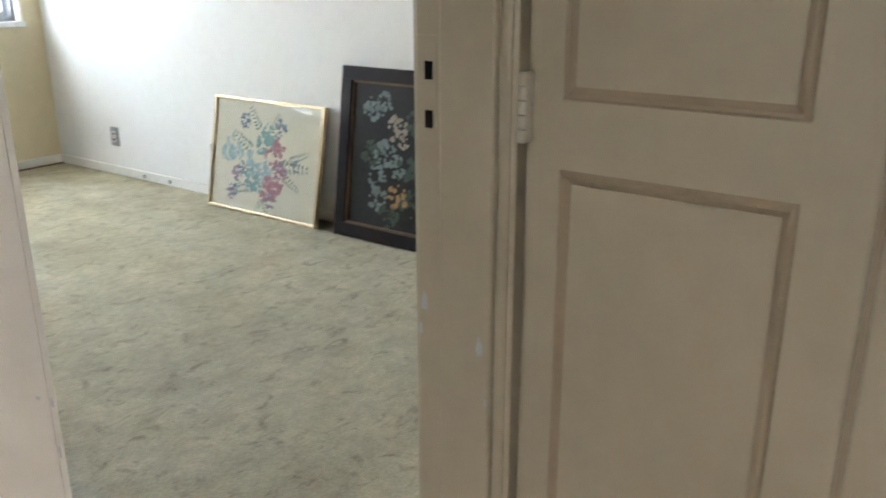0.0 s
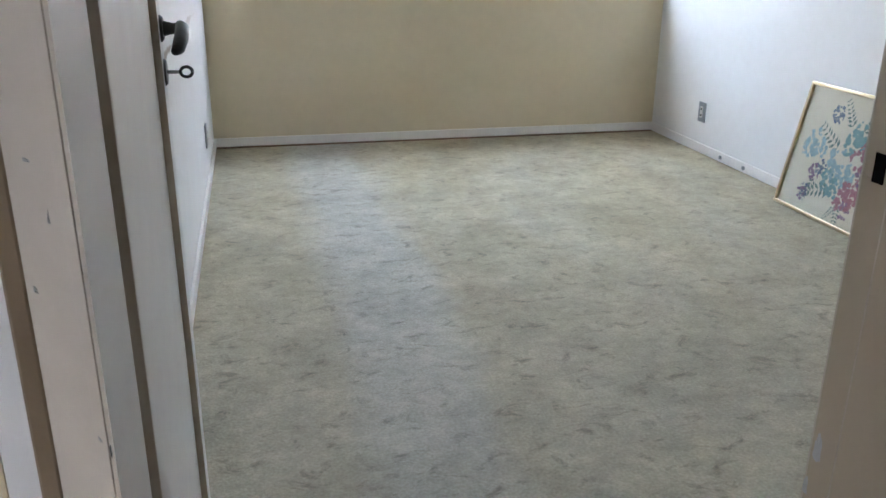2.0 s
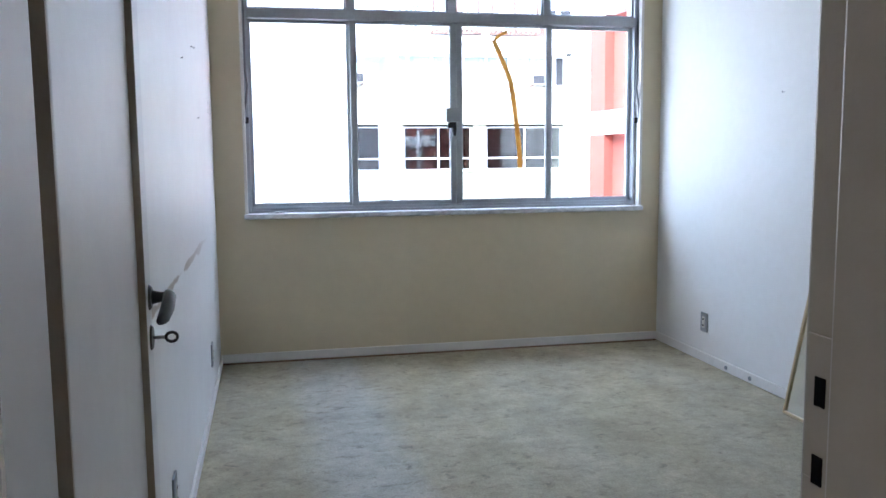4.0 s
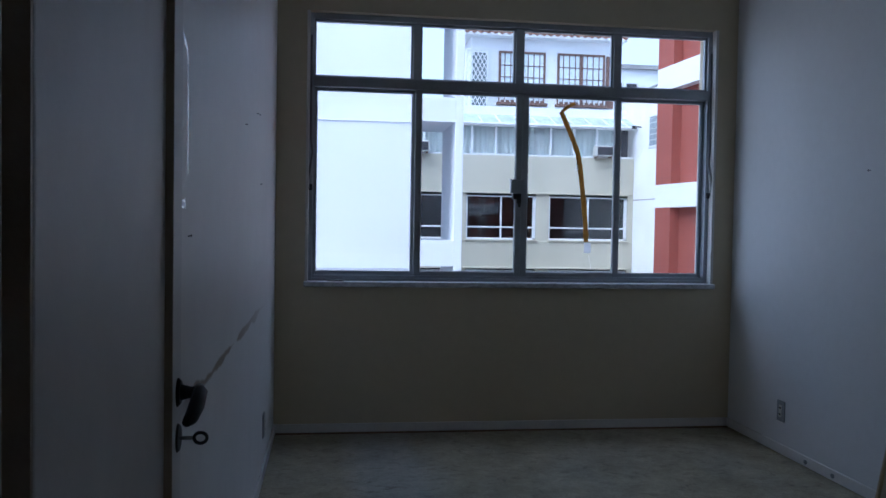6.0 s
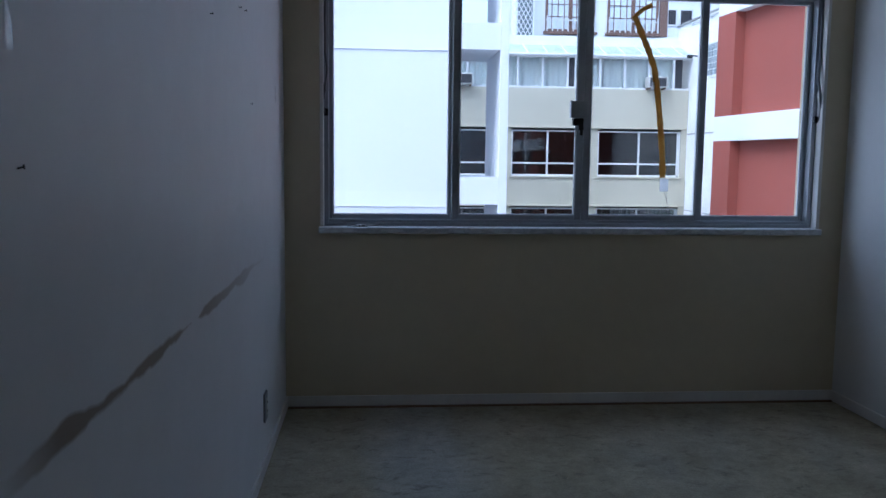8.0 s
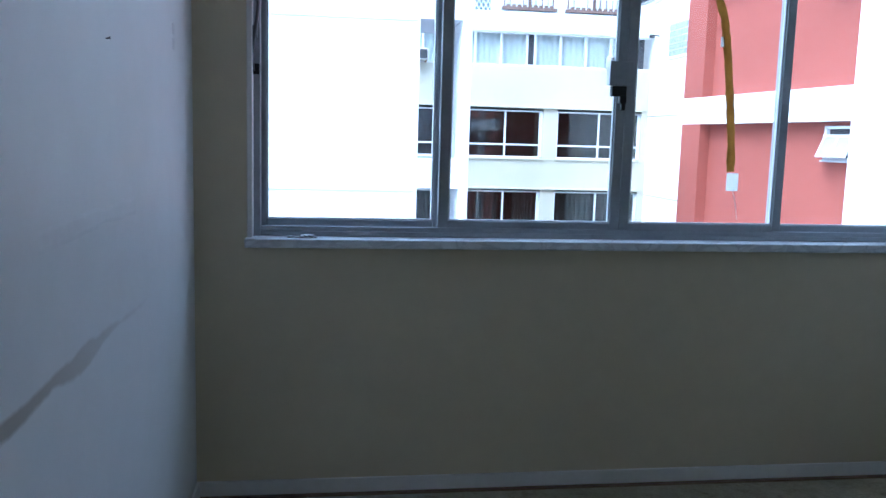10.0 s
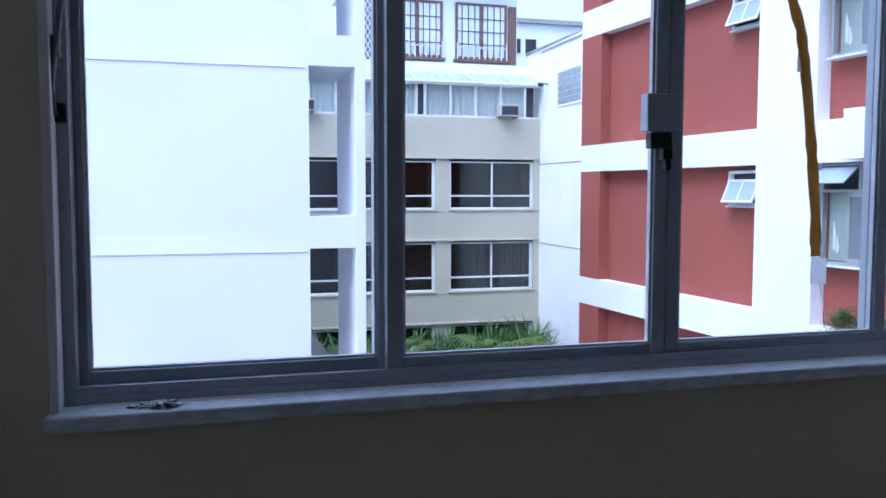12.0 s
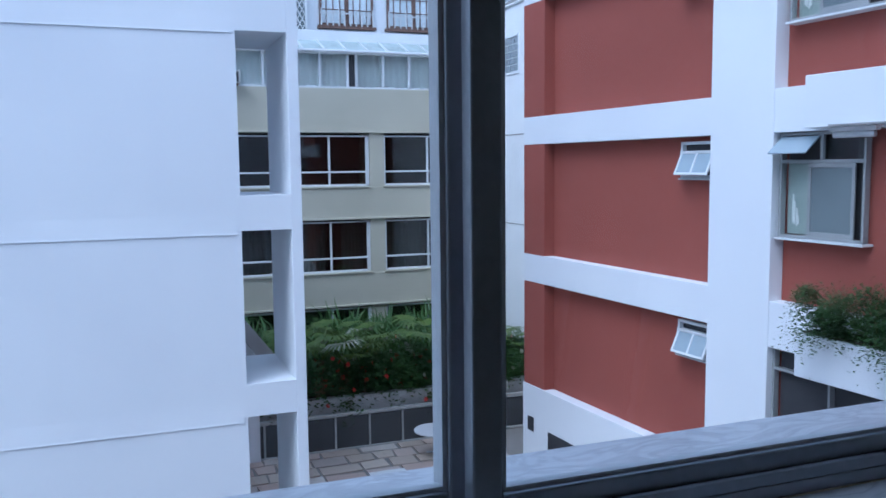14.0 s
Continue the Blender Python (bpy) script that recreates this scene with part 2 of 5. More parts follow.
def carpet_wear(m):
    n, l = m.node_tree.nodes, m.node_tree.links
    first = n[m["mix"]]
    geo = n.new("ShaderNodeNewGeometry")
    mp = n.new("ShaderNodeMapping")
    mp.inputs["Scale"].default_value = (1.5, 0.62, 1)
    l.new(geo.outputs["Position"], mp.inputs["Vector"])
    w = n.new("ShaderNodeTexNoise")
    w.inputs["Scale"].default_value, w.inputs["Detail"].default_value = 1.15, 5
    w.inputs["Roughness"].default_value = 0.62
    l.new(mp.outputs[0], w.inputs["Vector"])
    r = n.new("ShaderNodeMapRange")
    r.inputs["From Min"].default_value, r.inputs["From Max"].default_value = 0.42, 0.66
    l.new(w.outputs["Fac"], r.inputs["Value"])
    # the trodden lane from the door to the window, and the grey floor inside the door
    sep = n.new("ShaderNodeSeparateXYZ")
    wob = n.new("ShaderNodeVectorMath")
    wob.operation = "MULTIPLY_ADD"
    wob.inputs[1].default_value = (0.35, 1.8, 0)
    l.new(w.outputs["Color"], wob.inputs[0])
    l.new(geo.outputs["Position"], wob.inputs[2])
    l.new(wob.outputs[0], sep.inputs[0])

    def op(kind, a, b):
        q = n.new("ShaderNodeMath")
        q.operation = kind
        for i, v in enumerate((a, b)):
            if isinstance(v, float):
                q.inputs[i].default_value = v
            else:
                l.new(v, q.inputs[i])
        return q.outputs[0]

    def fade(v, near, far, top):
        q = n.new("ShaderNodeMapRange")
        q.interpolation_type = "SMOOTHSTEP"
        for key, u in (("From Min", near), ("From Max", far), ("To Min", top), ("To Max", 0.0)):
            q.inputs[key].default_value = u
        l.new(v, q.inputs["Value"])
        return q.outputs[0]
    lane = fade(op("ABSOLUTE", op("SUBTRACT", sep.outputs["X"], 0.83), 0.0), 0.10, 0.33, 0.8)
    entry = fade(sep.outputs["Y"], -2.6, -0.6, 0.4)
    patch = op("MULTIPLY", r.outputs[0], 0.3)
    k = n.new("ShaderNodeMath")
    k.operation = "MAXIMUM"
    l.new(op("MAXIMUM", lane, entry), k.inputs[0])
    l.new(patch, k.inputs[1])
    mx = n.new("ShaderNodeMix")
    mx.data_type = "RGBA"
    mx.inputs["B"].default_value = (0.48, 0.465, 0.40, 1)
    l.new(k.outputs[0], mx.inputs["Factor"])
    l.new(first.outputs["Result"], mx.inputs["A"])
    # small dark flecks in the pile
    mp2 = n.new("ShaderNodeMapping")
    mp2.inputs["Scale"].default_value = (11, 17, 1)
    l.new(geo.outputs["Position"], mp2.inputs["Vector"])
    f = n.new("ShaderNodeTexNoise")
    f.inputs["Scale"].default_value, f.inputs["Detail"].default_value = 1.0, 8
    f.inputs["Roughness"].default_value = 0.72
    f.inputs["Distortion"].default_value = 0.8
    l.new(mp2.outputs[0], f.inputs["Vector"])
    fr = n.new("ShaderNodeMapRange")
    fr.inputs["From Min"].default_value, fr.inputs["From Max"].default_value = 0.54, 0.67
    fr.inputs["To Max"].default_value = 0.55
    l.new(f.outputs["Fac"], fr.inputs["Value"])
    mx2 = n.new("ShaderNodeMix")
    mx2.data_type = "RGBA"
    mx2.inputs["B"].default_value = (0.12, 0.105, 0.08, 1)
    l.new(fr.outputs[0], mx2.inputs["Factor"])
    l.new(mx.outputs["Result"], mx2.inputs["A"])
    # trodden-in dirt in blotches, and the grain of the single tufts
    last = mx2.outputs["Result"]
    for scale, detail, lo, hi, dark, light in ((2.1, 6, 0.45, 0.75, 1.0, 0.80), (120.0, 2, 0.3, 0.7, 0.88, 1.10), (30.0, 4, 0.3, 0.7, 0.90, 1.09), (8.0, 5, 0.3, 0.7, 0.87, 1.09)):
        nz = n.new("ShaderNodeTexNoise")
        nz.inputs["Scale"].default_value, nz.inputs["Detail"].default_value = scale, detail
        l.new(geo.outputs["Position"], nz.inputs["Vector"])
        mr = n.new("ShaderNodeMapRange")
        for key, v in (("From Min", lo), ("From Max", hi), ("To Min", dark), ("To Max", light)):
            mr.inputs[key].default_value = v
        l.new(nz.outputs["Fac"], mr.inputs["Value"])
        ml = n.new("ShaderNodeVectorMath")
        ml.operation = "SCALE"
        l.new(last, ml.inputs[0])
        l.new(mr.outputs[0], ml.inputs["Scale"])
        last = ml.outputs[0]
    l.new(last, n["Principled BSDF"].inputs["Base Color"])


carpet_wear(M_CARPET)


def wall_scrape(m):
    """A long brown scrape that a bed or chair back has left on the wall, about 0.84 m up."""
    n, l = m.node_tree.nodes, m.node_tree.links
    first = n[m["mix"]]
    geo = n.new("ShaderNodeNewGeometry")
    sep = n.new("ShaderNodeSeparateXYZ")
    l.new(geo.outputs["Position"], sep.inputs[0])

    def math_node(op, a, b, clamp=False):
        k = n.new("ShaderNodeMath")
        k.operation, k.use_clamp = op, clamp
        for i, v in enumerate((a, b)):
            if isinstance(v, bpy.types.NodeSocket):
                l.new(v, k.inputs[i])
            elif v is not None:
                k.inputs[i].default_value = v
        return k.outputs[0]
    ns = n.new("ShaderNodeTexNoise")
    ns.noise_dimensions = "1D"
    ns.inputs["Scale"].default_value, ns.inputs["Detail"].default_value = 3.2, 4
    l.new(sep.outputs["Y"], ns.inputs["W"])
    height = math_node("MULTIPLY_ADD", ns.outputs["Fac"], 0.035)
    height.node.inputs[2].default_value = 0.825
    off = math_node("ABSOLUTE", math_node("SUBTRACT", sep.outputs["Z"], height), None)
    ns2 = n.new("ShaderNodeTexNoise")
    ns2.inputs["Scale"].default_value, ns2.inputs["Detail"].default_value = 2.6, 5
    l.new(geo.outputs["Position"], ns2.inputs["Vector"])
    wide = math_node("MULTIPLY", math_node("SUBTRACT", ns2.outputs["Fac"], 0.32), 0.085)
    inside = math_node("MULTIPLY", math_node("SUBTRACT", wide, off), 120.0, True)
    ends = math_node("MULTIPLY", math_node("MULTIPLY", math_node("ADD", sep.outputs["Y"], 3.15), 5.0, True),
                     math_node("MULTIPLY", math_node("SUBTRACT", -0.7, sep.outputs["Y"]), 0.75, True))
    fac = math_node("MULTIPLY", math_node("MULTIPLY", inside, ends), 0.95)
    mx = n.new("ShaderNodeMix")
    mx.data_type = "RGBA"
    mx.inputs["B"].default_value = (0.30, 0.235, 0.16, 1)
    l.new(fac, mx.inputs["Factor"])
    l.new(first.outputs["Result"], mx.inputs["A"])
    l.new(mx.outputs["Result"], n["Principled BSDF"].inputs["Base Color"])


wall_scrape(M_WALL_L)

# ---- building blocks ----


def bx(bm, x0, x1, y0, y1, z0, z1, m=None, bevel=0.0):
    """A box between these limits in bm, turned by m, with its edges rounded by bevel."""
    vs = [bm.verts.new((x, y, z)) for x in (x0, x1) for y in (y0, y1) for z in (z0, z1)]
    fs = [bm.faces.new([vs[i] for i in f]) for f in ((0, 1, 3, 2), (4, 6, 7, 5), (0, 4, 5, 1), (2, 3, 7, 6), (0, 2, 6, 4), (1, 5, 7, 3))]
    if bevel > 0:
        es = list({e for f in fs for e in f.edges})
        r = bmesh.ops.bevel(bm, geom=es, offset=bevel, segments=2, affect="EDGES", profile=0.5)
        vs = list({v for f in r["faces"] for v in f.verts} | {v for v in vs if v.is_valid})
    if m is not None:
        for v in vs:
            v.co = m @ v.co
    return vs


def box(x0, x1, y0, y1, z0, z1, m=None, bevel=0.0):
    bm = bmesh.new()
    bx(bm, x0, x1, y0, y1, z0, z1, m, bevel)
    return bm


def boxes(rows, m=None, bevel=0.0):
    bm = bmesh.new()
    for r in rows:
        bx(bm, *r, m=m, bevel=bevel)
    return bm


def tube(points, radius, sides=10, taper=None):
    """A round bar through the points."""
    bm = bmesh.new()
    pts = [Vector(p) for p in points]
    rings = []
    for i, p in enumerate(pts):
        d = (pts[min(i + 1, len(pts) - 1)] - pts[max(i - 1, 0)]).normalized()
        a = d.orthogonal().normalized() if i == 0 else (rings[-1][1] - d * rings[-1][1].dot(d)).normalized()
        b = d.cross(a)
        r = radius if taper is None else radius * taper[i]
        rings.append(([bm.verts.new(p + (a * math.cos(k) + b * math.sin(k)) * r) for k in [2 * math.pi * j / sides for j in range(sides)]], a))
    for (u, _), (v, _) in zip(rings, rings[1:]):
        for j in range(sides):
            bm.faces.new((u[j], u[(j + 1) % sides], v[(j + 1) % sides], v[j]))
    bm.faces.new(list(reversed(rings[0][0])))
    bm.faces.new(rings[-1][0])
    return bm


def disc(centre, axis, radius, depth, sides=20, bevel=0.0):
    c, a = Vector(centre), Vector(axis).normalized()
    if bevel:
        return tube([c, c + a * (depth - bevel), c + a * depth], radius, sides, (1, 1, 1 - bevel / radius))
    return tube([c, c + a * depth], radius, sides)


def mesh_of(name, bm, material, smooth=False):
    bmesh.ops.recalc_face_normals(bm, faces=bm.faces[:])
    me = bpy.data.meshes.new(name)
    bm.to_mesh(me)
    bm.free()
    me.materials.append(material)
    if smooth:
        for p in me.polygons:
            p.use_smooth = True
    return me


def thing(name, base, label, category, group="", kind=""):
    ob = new(name)
    ob.location = base
    ob.empty_display_size = 0.1
    return tagged(ob, label, category, group, kind)


def solid(name, bm, material, label, category, group="", kind="", smooth=False):
    return tagged(new(name, mesh_of(name, bm, material, smooth)), label, category, group, kind)


def part(name, bm, material, parent, label="", smooth=False, kind=""):
    """One mesh under a thing or under a part; its vertices are in the world's metres."""
    ob = new(name, mesh_of(name, bm, material, smooth))
    ob.parent = parent
    ob.matrix_parent_inverse = Matrix.Translation(parent.location).inverted()
    return tagged(ob, label, kind=kind)


# ---- the room ----
W, NEAR, HIGH = 2.83, -4.60, 2.72
WX0, WX1, WZ0, WZ1 = 0.185, 2.69, 0.885, 2.485   # window opening
OUT = 0.235                                         # outer face of the window wall
DX0, DX1, DH = 0.135, 0.665, 2.06                    # door opening

solid("floor", box(-1.6, W + 0.15, -7.4, OUT, -0.2, 0.0), M_CARPET, "worn olive-beige carpet with grey traffic stains", "carpet", kind="structure")
solid("ceiling", box(-1.6, W + 0.15, -7.4, OUT, HIGH, HIGH + 0.2), M_CEIL, "plain white painted ceiling", "ceiling", kind="structure")
solid("wall_window", boxes([(-0.15, WX0, 0, OUT, 0, HIGH), (WX1, W + 0.15, 0, OUT, 0, HIGH), (WX0, WX1, 0, OUT, 0, WZ0), (WX0, WX1, 0, OUT, WZ1, HIGH)]),
      M_WALL, "cream painted wall below and around the window", "wall", kind="structure")
solid("wall_left", box(-0.15, 0, NEAR, 0, 0, HIGH), M_WALL_L, "white wall with scrapes, filled patches and nail holes", "wall", kind="structure")
solid("wall_right", box(W, W + 0.15, NEAR, 0, 0, HIGH), M_WALL_R, "plain white painted wall", "wall", kind="structure")
solid("wall_door", boxes([(-1.45, 0.0895, -4.608, -4.49, 0, HIGH), (DX1 + 0.03, W + 0.15, -4.70, NEAR, 0, HIGH), (0.0895, DX1 + 0.03, -4.70, NEAR, DH + 0.03, HIGH)]),
      M_WALL, "cream painted wall around the bedroom door", "wall", kind="structure")
# unseen wall; its opening is added and sized to light the hall
solid("wall_hall_left", boxes([(-1.6, -1.45, -7.25, -6.8, 0, HIGH), (-1.6, -1.45, -5.4, -4.60, 0, HIGH), (-1.6, -1.45, -6.8, -5.85, 0.95, 2.25), (-1.6, -1.45, -6.8, -5.4, 0, 0.95), (-1.6, -1.45, -6.8, -5.4, 2.25, HIGH)]),
      M_WALL, "plain cream hall wall with an added opening for daylight", "wall", kind="structure")
solid("wall_hall_back", box(-1.6, 1.25, -7.4, -7.25, 0, HIGH), M_WALL, "plain cream hall wall", "wall", kind="structure")
solid("wall_hall_right", box(1.1, 1.25, -7.25, -4.70, 0, HIGH), M_WALL, "plain cream hall wall behind the cupboard", "wall", kind="structure")

bb = thing("baseboard", (W / 2, 0, 0), "low white painted baseboard along the carpet", "baseboard", kind="structure")
part("board", box(0.012, W - 0.012, -0.012, -0.0005, 0.004, 0.058, bevel=0.003), M_TRIM, bb)
part("board", box(0.0005, 0.012, -3.9, -0.0, 0.004, 0.058, bevel=0.003), M_TRIM, bb)
part("board", box(W - 0.012, W - 0.0005, NEAR, 0, 0.004, 0.058, bevel=0.003), M_TRIM, bb)
# the shade under the baseboard, laid as a brown strip
part("carpet_edge", box(0.012, W - 0.012, -0.03, -0.012, 0.0, 0.007), M_BROWN, bb, "brown strip coloured as the shade at the carpet's edge")
for y in (-0.90, -1.14):
    part("cable_plug", disc((W - 0.012, y, 0.03), (-1, 0, 0), 0.012, 0.006, 12), M_PLASTIC, bb, "grey cable outlet in the baseboard")


def outlet(x, y, z, side, lean=""):
    t = thing("wall_outlet", (x, y, z), "grey and ivory socket plate on white wall" + lean, "socket", "wall sockets")
    s = side
    part("plate", box(min(x, x + s * 0.008), max(x, x + s * 0.008), y - 0.038, y + 0.038, z - 0.058, z + 0.058, bevel=0.003), M_PLASTIC, t)
    part("insert", box(min(x, x + s * 0.011), max(x, x + s * 0.011), y - 0.014, y + 0.014, z - 0.034, z + 0.034, bevel=0.002), M_IVORY, t, "ivory socket insert")
    for dz in (-0.018, 0.018):
        part("pin_hole", box(min(x + s * 0.0105, x + s * 0.0118), max(x + s * 0.0105, x + s * 0.0118), y - 0.008, y + 0.008, z + dz - 0.004, z + dz + 0.004), M_HOLE, t)


outlet(0, -0.81, 0.25, 1)
outlet(0, -2.60, 0.25, 1)
outlet(W, -0.63, 0.24, -1)
outlet(W, -1.56, 0.24, -1,  " beside a picture")

# marks on the left wall
for y, z in ((-3.04, 1.22), (-3.2, 1.17), (-1.8, 1.61), (-1.32, 1.71), (-1.09, 1.42), (-1.2, 1.72)):
    tn = thing("nail", (0, y, z), "small dark nail stuck in the white wall", "nail", "nails in the wall")
    part("shank", tube([(0, y, z), (0.007, y + 0.003, z + 0.002)], 0.0013, 6), M_BLACK, tn)
    part("head", disc((0.0065, y + 0.003, z + 0.002), (1, 0.2, 0.1), 0.0032, 0.0015, 10), M_BLACK, tn)
tn = thing("nail", (W, -1.34, 1.54), "small dark nail stuck in the white wall", "nail", "nails in the wall")
part("shank", tube([(W, -1.34, 1.54), (W - 0.012, -1.34, 1.54)], 0.0022, 6), M_STEEL, tn)
part("head", disc((W - 0.012, -1.34, 1.54), (-1, 0, 0), 0.006, 0.002, 10), M_STEEL, tn)
M_FILL = mat("glossy_filler", (0.86, 0.87, 0.88), (0.82, 0.83, 0.84), rough=0.16, scale=8, fine=30)
M_FILL_DULL = mat("sanded_filler", (0.815, 0.815, 0.80), (0.75, 0.75, 0.735), rough=0.4, scale=5, fine=20)
fp = thing("filler_outline", (0, -3.16, 1.29), "glossy white filler outline of a removed wall box", "wall patch")


def smear(points, width, x, seed):
    """A flat smear of filler on the left wall, through points (y, z), of uneven width."""
    rng = random.Random(seed)
    bm = bmesh.new()
    pts = [(a[0] + (b[0] - a[0]) * k / 5, a[1] + (b[1] - a[1]) * k / 5) for a, b in zip(points, points[1:]) for k in range(5)] + [points[-1]]
    rows = []
    for i, p in enumerate(pts):
        q0, q1 = pts[max(0, i - 1)], pts[min(len(pts) - 1, i + 1)]
        d = Vector((0, q1[0] - q0[0], q1[1] - q0[1])).normalized()
        side = Vector((0, d.z, -d.y)) * width * rng.uniform(0.35, 0.6)
        c = Vector((x, *p))
        rows.append([bm.verts.new(c + side * u + Vector((w, 0, 0))) for u, w in ((-1, 0), (-0.6, 0.0006), (0.6, 0.0006), (1, 0))])
    for r0, r1 in zip(rows, rows[1:]):
        for k in range(3):
            bm.faces.new((r0[k], r0[k + 1], r1[k + 1], r1[k]))
    return bm


part("bottom_strip", smear([(-3.33, 1.292), (-3.2, 1.294), (-3.08, 1.292)], 0.026, 0.0004, 1), M_FILL, fp)
part("side_strip", smear([(-3.05, 1.36), (-3.052, 1.48), (-3.055, 1.60)], 0.022, 0.0004, 2), M_FILL, fp)
part("corner_strip", smear([(-3.056, 1.605), (-3.07, 1.635), (-3.12, 1.652), (-3.28, 1.648)], 0.017, 0.0004, 3), M_FILL, fp)
part("outer_strip", smear([(-3.44, 1.36), (-3.44, 1.50), (-3.435, 1.66)], 0.02, 0.0004, 4), M_FILL, fp)
solid("wall_patch", smear([(-1.52, 1.074), (-1.2, 1.080), (-0.86, 1.078)], 0.036, 0.0004, 5), M_FILL_DULL, "faint glossy strip of filler on the white wall", "wall patch")
for z in (1.53, 1.49):
    solid("paper_tab", box(0.0004, 0.002, -0.355, -0.325, z - 0.016, z + 0.014), M_PAPER, "small white paper tab stuck on the wall", "paper tab", "paper tabs")

# ---- window ----
win = thing("window_1", (1.43, 0.1, WZ0), "old aluminium sliding window with eight panes", "window", kind="structure")
F0, F1 = 0.052, 0.135
part("window_frame", boxes([(WX0, WX0 + 0.026, F0, F1, 0.90, WZ1), (WX1 - 0.026, WX1, F0, F1, 0.90, WZ1), (WX0 + 0.026, WX1 - 0.026, F0, F1, 2.452, WZ1),
                            (WX0 + 0.026, WX1 - 0.026, F0, F1, 0.903, 0.921), (WX0 + 0.026, WX1 - 0.026, F0, F0 + 0.008, 0.921, 0.938), (WX0 + 0.026, WX1 - 0.026, 0.09, 0.096, 0.921, 0.932)], bevel=0.002), M_ALU, win)
part("transom", box(WX0 + 0.026, WX1 - 0.026, F0 - 0.004, F1, 2.055, 2.115, bevel=0.004), M_ALU, win)
for x in (0.822, 1.452, 2.072):
    part("mullion", box(x - 0.022, x + 0.022, F0 + 0.012, F1 - 0.01, 2.115, 2.452, bevel=0.003), M_ALU, win)
for x0, x1 in ((0.211, 0.80), (0.844, 1.43), (1.474, 2.05), (2.094, 2.664)):
    fr = part("top_light", boxes([(x0, x0 + 0.012, 0.08, 0.11, 2.115, 2.452), (x1 - 0.012, x1, 0.08, 0.11, 2.115, 2.452), (x0 + 0.012, x1 - 0.012, 0.08, 0.11, 2.115, 2.127), (x0 + 0.012, x1 - 0.012, 0.08, 0.11, 2.44, 2.452)], bevel=0.002), M_ALU, win)
    p = part("pane", box(x0 + 0.012, x1 - 0.012, 0.093, 0.097, 2.127, 2.44), M_GLASS, fr)
    p.visible_shadow = False


def sash(x0, x1, y, sl, sr, low, deep=0.02):
    b = part("sash", boxes([(x0, x0 + sl, y, y + 0.026, low, 2.055), (x1 - sr, x1, y, y + 0.026, low, 2.055), (x0 + sl, x1 - sr, y, y + 0.026, low, low + 0.034), (x0 + sl, x1 - sr, y, y + 0.026, 2.036, 2.055)], bevel=0.003), M_ALU, win)
    # pale colour and extra depth stand in for daylight on the stile's edge
    part("bead", boxes([(x0 + sl, x0 + sl + 0.006, y + 0.006, y + 0.02, low + 0.034, 2.036), (x1 - sr - 0.006, x1 - sr, y + 0.006, y + deep, low + 0.034, 2.036), (x0 + sl + 0.006, x1 - sr - 0.006, y + 0.006, y + 0.02, low + 0.034, low + 0.039)]), M_FRAME, b, "glazing bead, pale as the stile's daylit edge")
    p = part("pane", box(x0 + sl, x1 - sr, y + 0.011, y + 0.015, low + 0.034, 2.036), M_GLASS, b)
    p.visible_shadow = False
    return b


sash(0.206, 0.842, 0.100, 0.022, 0.036, 0.923, 0.036)
sash(0.818, 1.478, 0.062, 0.036, 0.034, 0.927)
sash(1.480, 2.106, 0.062, 0.034, 0.034, 0.927)
sash(2.080, 2.668, 0.100, 0.036, 0.022, 0.923)
lock = part("lock", box(1.405, 1.492, 0.028, 0.061, 1.448, 1.532, bevel=0.003), M_ALU, win, "square aluminium lock box")
part("catch", boxes([(1.418, 1.472, 0.034, 0.06, 1.41, 1.446), (1.446, 1.472, 0.03, 0.05, 1.385, 1.412), (1.452, 1.468, 0.028, 0.045, 1.362, 1.386)], bevel=0.003), M_BLACK, lock, "black catch under the lock")
for x, s in ((0.196, 1), (2.68, -1)):
    lv = part("opener", tube([(x, 0.045, 2.35), (x, 0.04, 2.02), (x, 0.035, 1.75), (x + s * 0.012, 0.02, 1.66), (x + s * 0.002, 0.012, 1.58), (x - s * 0.01, 0.02, 1.50), (x - s * 0.006, 0.03, 1.45)], 0.006, 8), M_ALU_D, win, "pull rod for the top lights", smooth=True)
    part("grip", box(x - 0.008, x + 0.008, 0.012, 0.034, 1.555, 1.595, bevel=0.003), M_IVORY if s < 0 else M_ALU_D, lv)
    part("bracket", box(x - 0.012, x + 0.014, 0.035, 0.054, 1.44, 1.475, bevel=0.003), M_BLACK, lv)
solid("window_sill", boxes([(0.165, 2.705, -0.036, 0.052, 0.872, 0.903)], bevel=0.005), M_MARBLE, "grey-white marble inner window sill", "window sill", kind="structure")
solid("outer_sill", box(0.12, 2.755, 0.136, 0.335, 0.872, 0.898, bevel=0.004), M_MARBLE, "grey-white marble outer window sill", "window sill", kind="structure")
solid("reveal_edge", boxes([(0.171, WX0 + 0.004, -0.006, 0.0515, 0.904, WZ1), (WX1 - 0.004, WX1 + 0.014, -0.006, 0.0515, 0.904, WZ1)], bevel=0.003), M_TRIM, "white painted edge strip around the window", "trim", kind="structure")

# tape and paper on the third pane
tp = thing("tape_strip", (1.91, 0.058, 1.15), "crumpled amber packing tape stuck on the window pane", "tape")


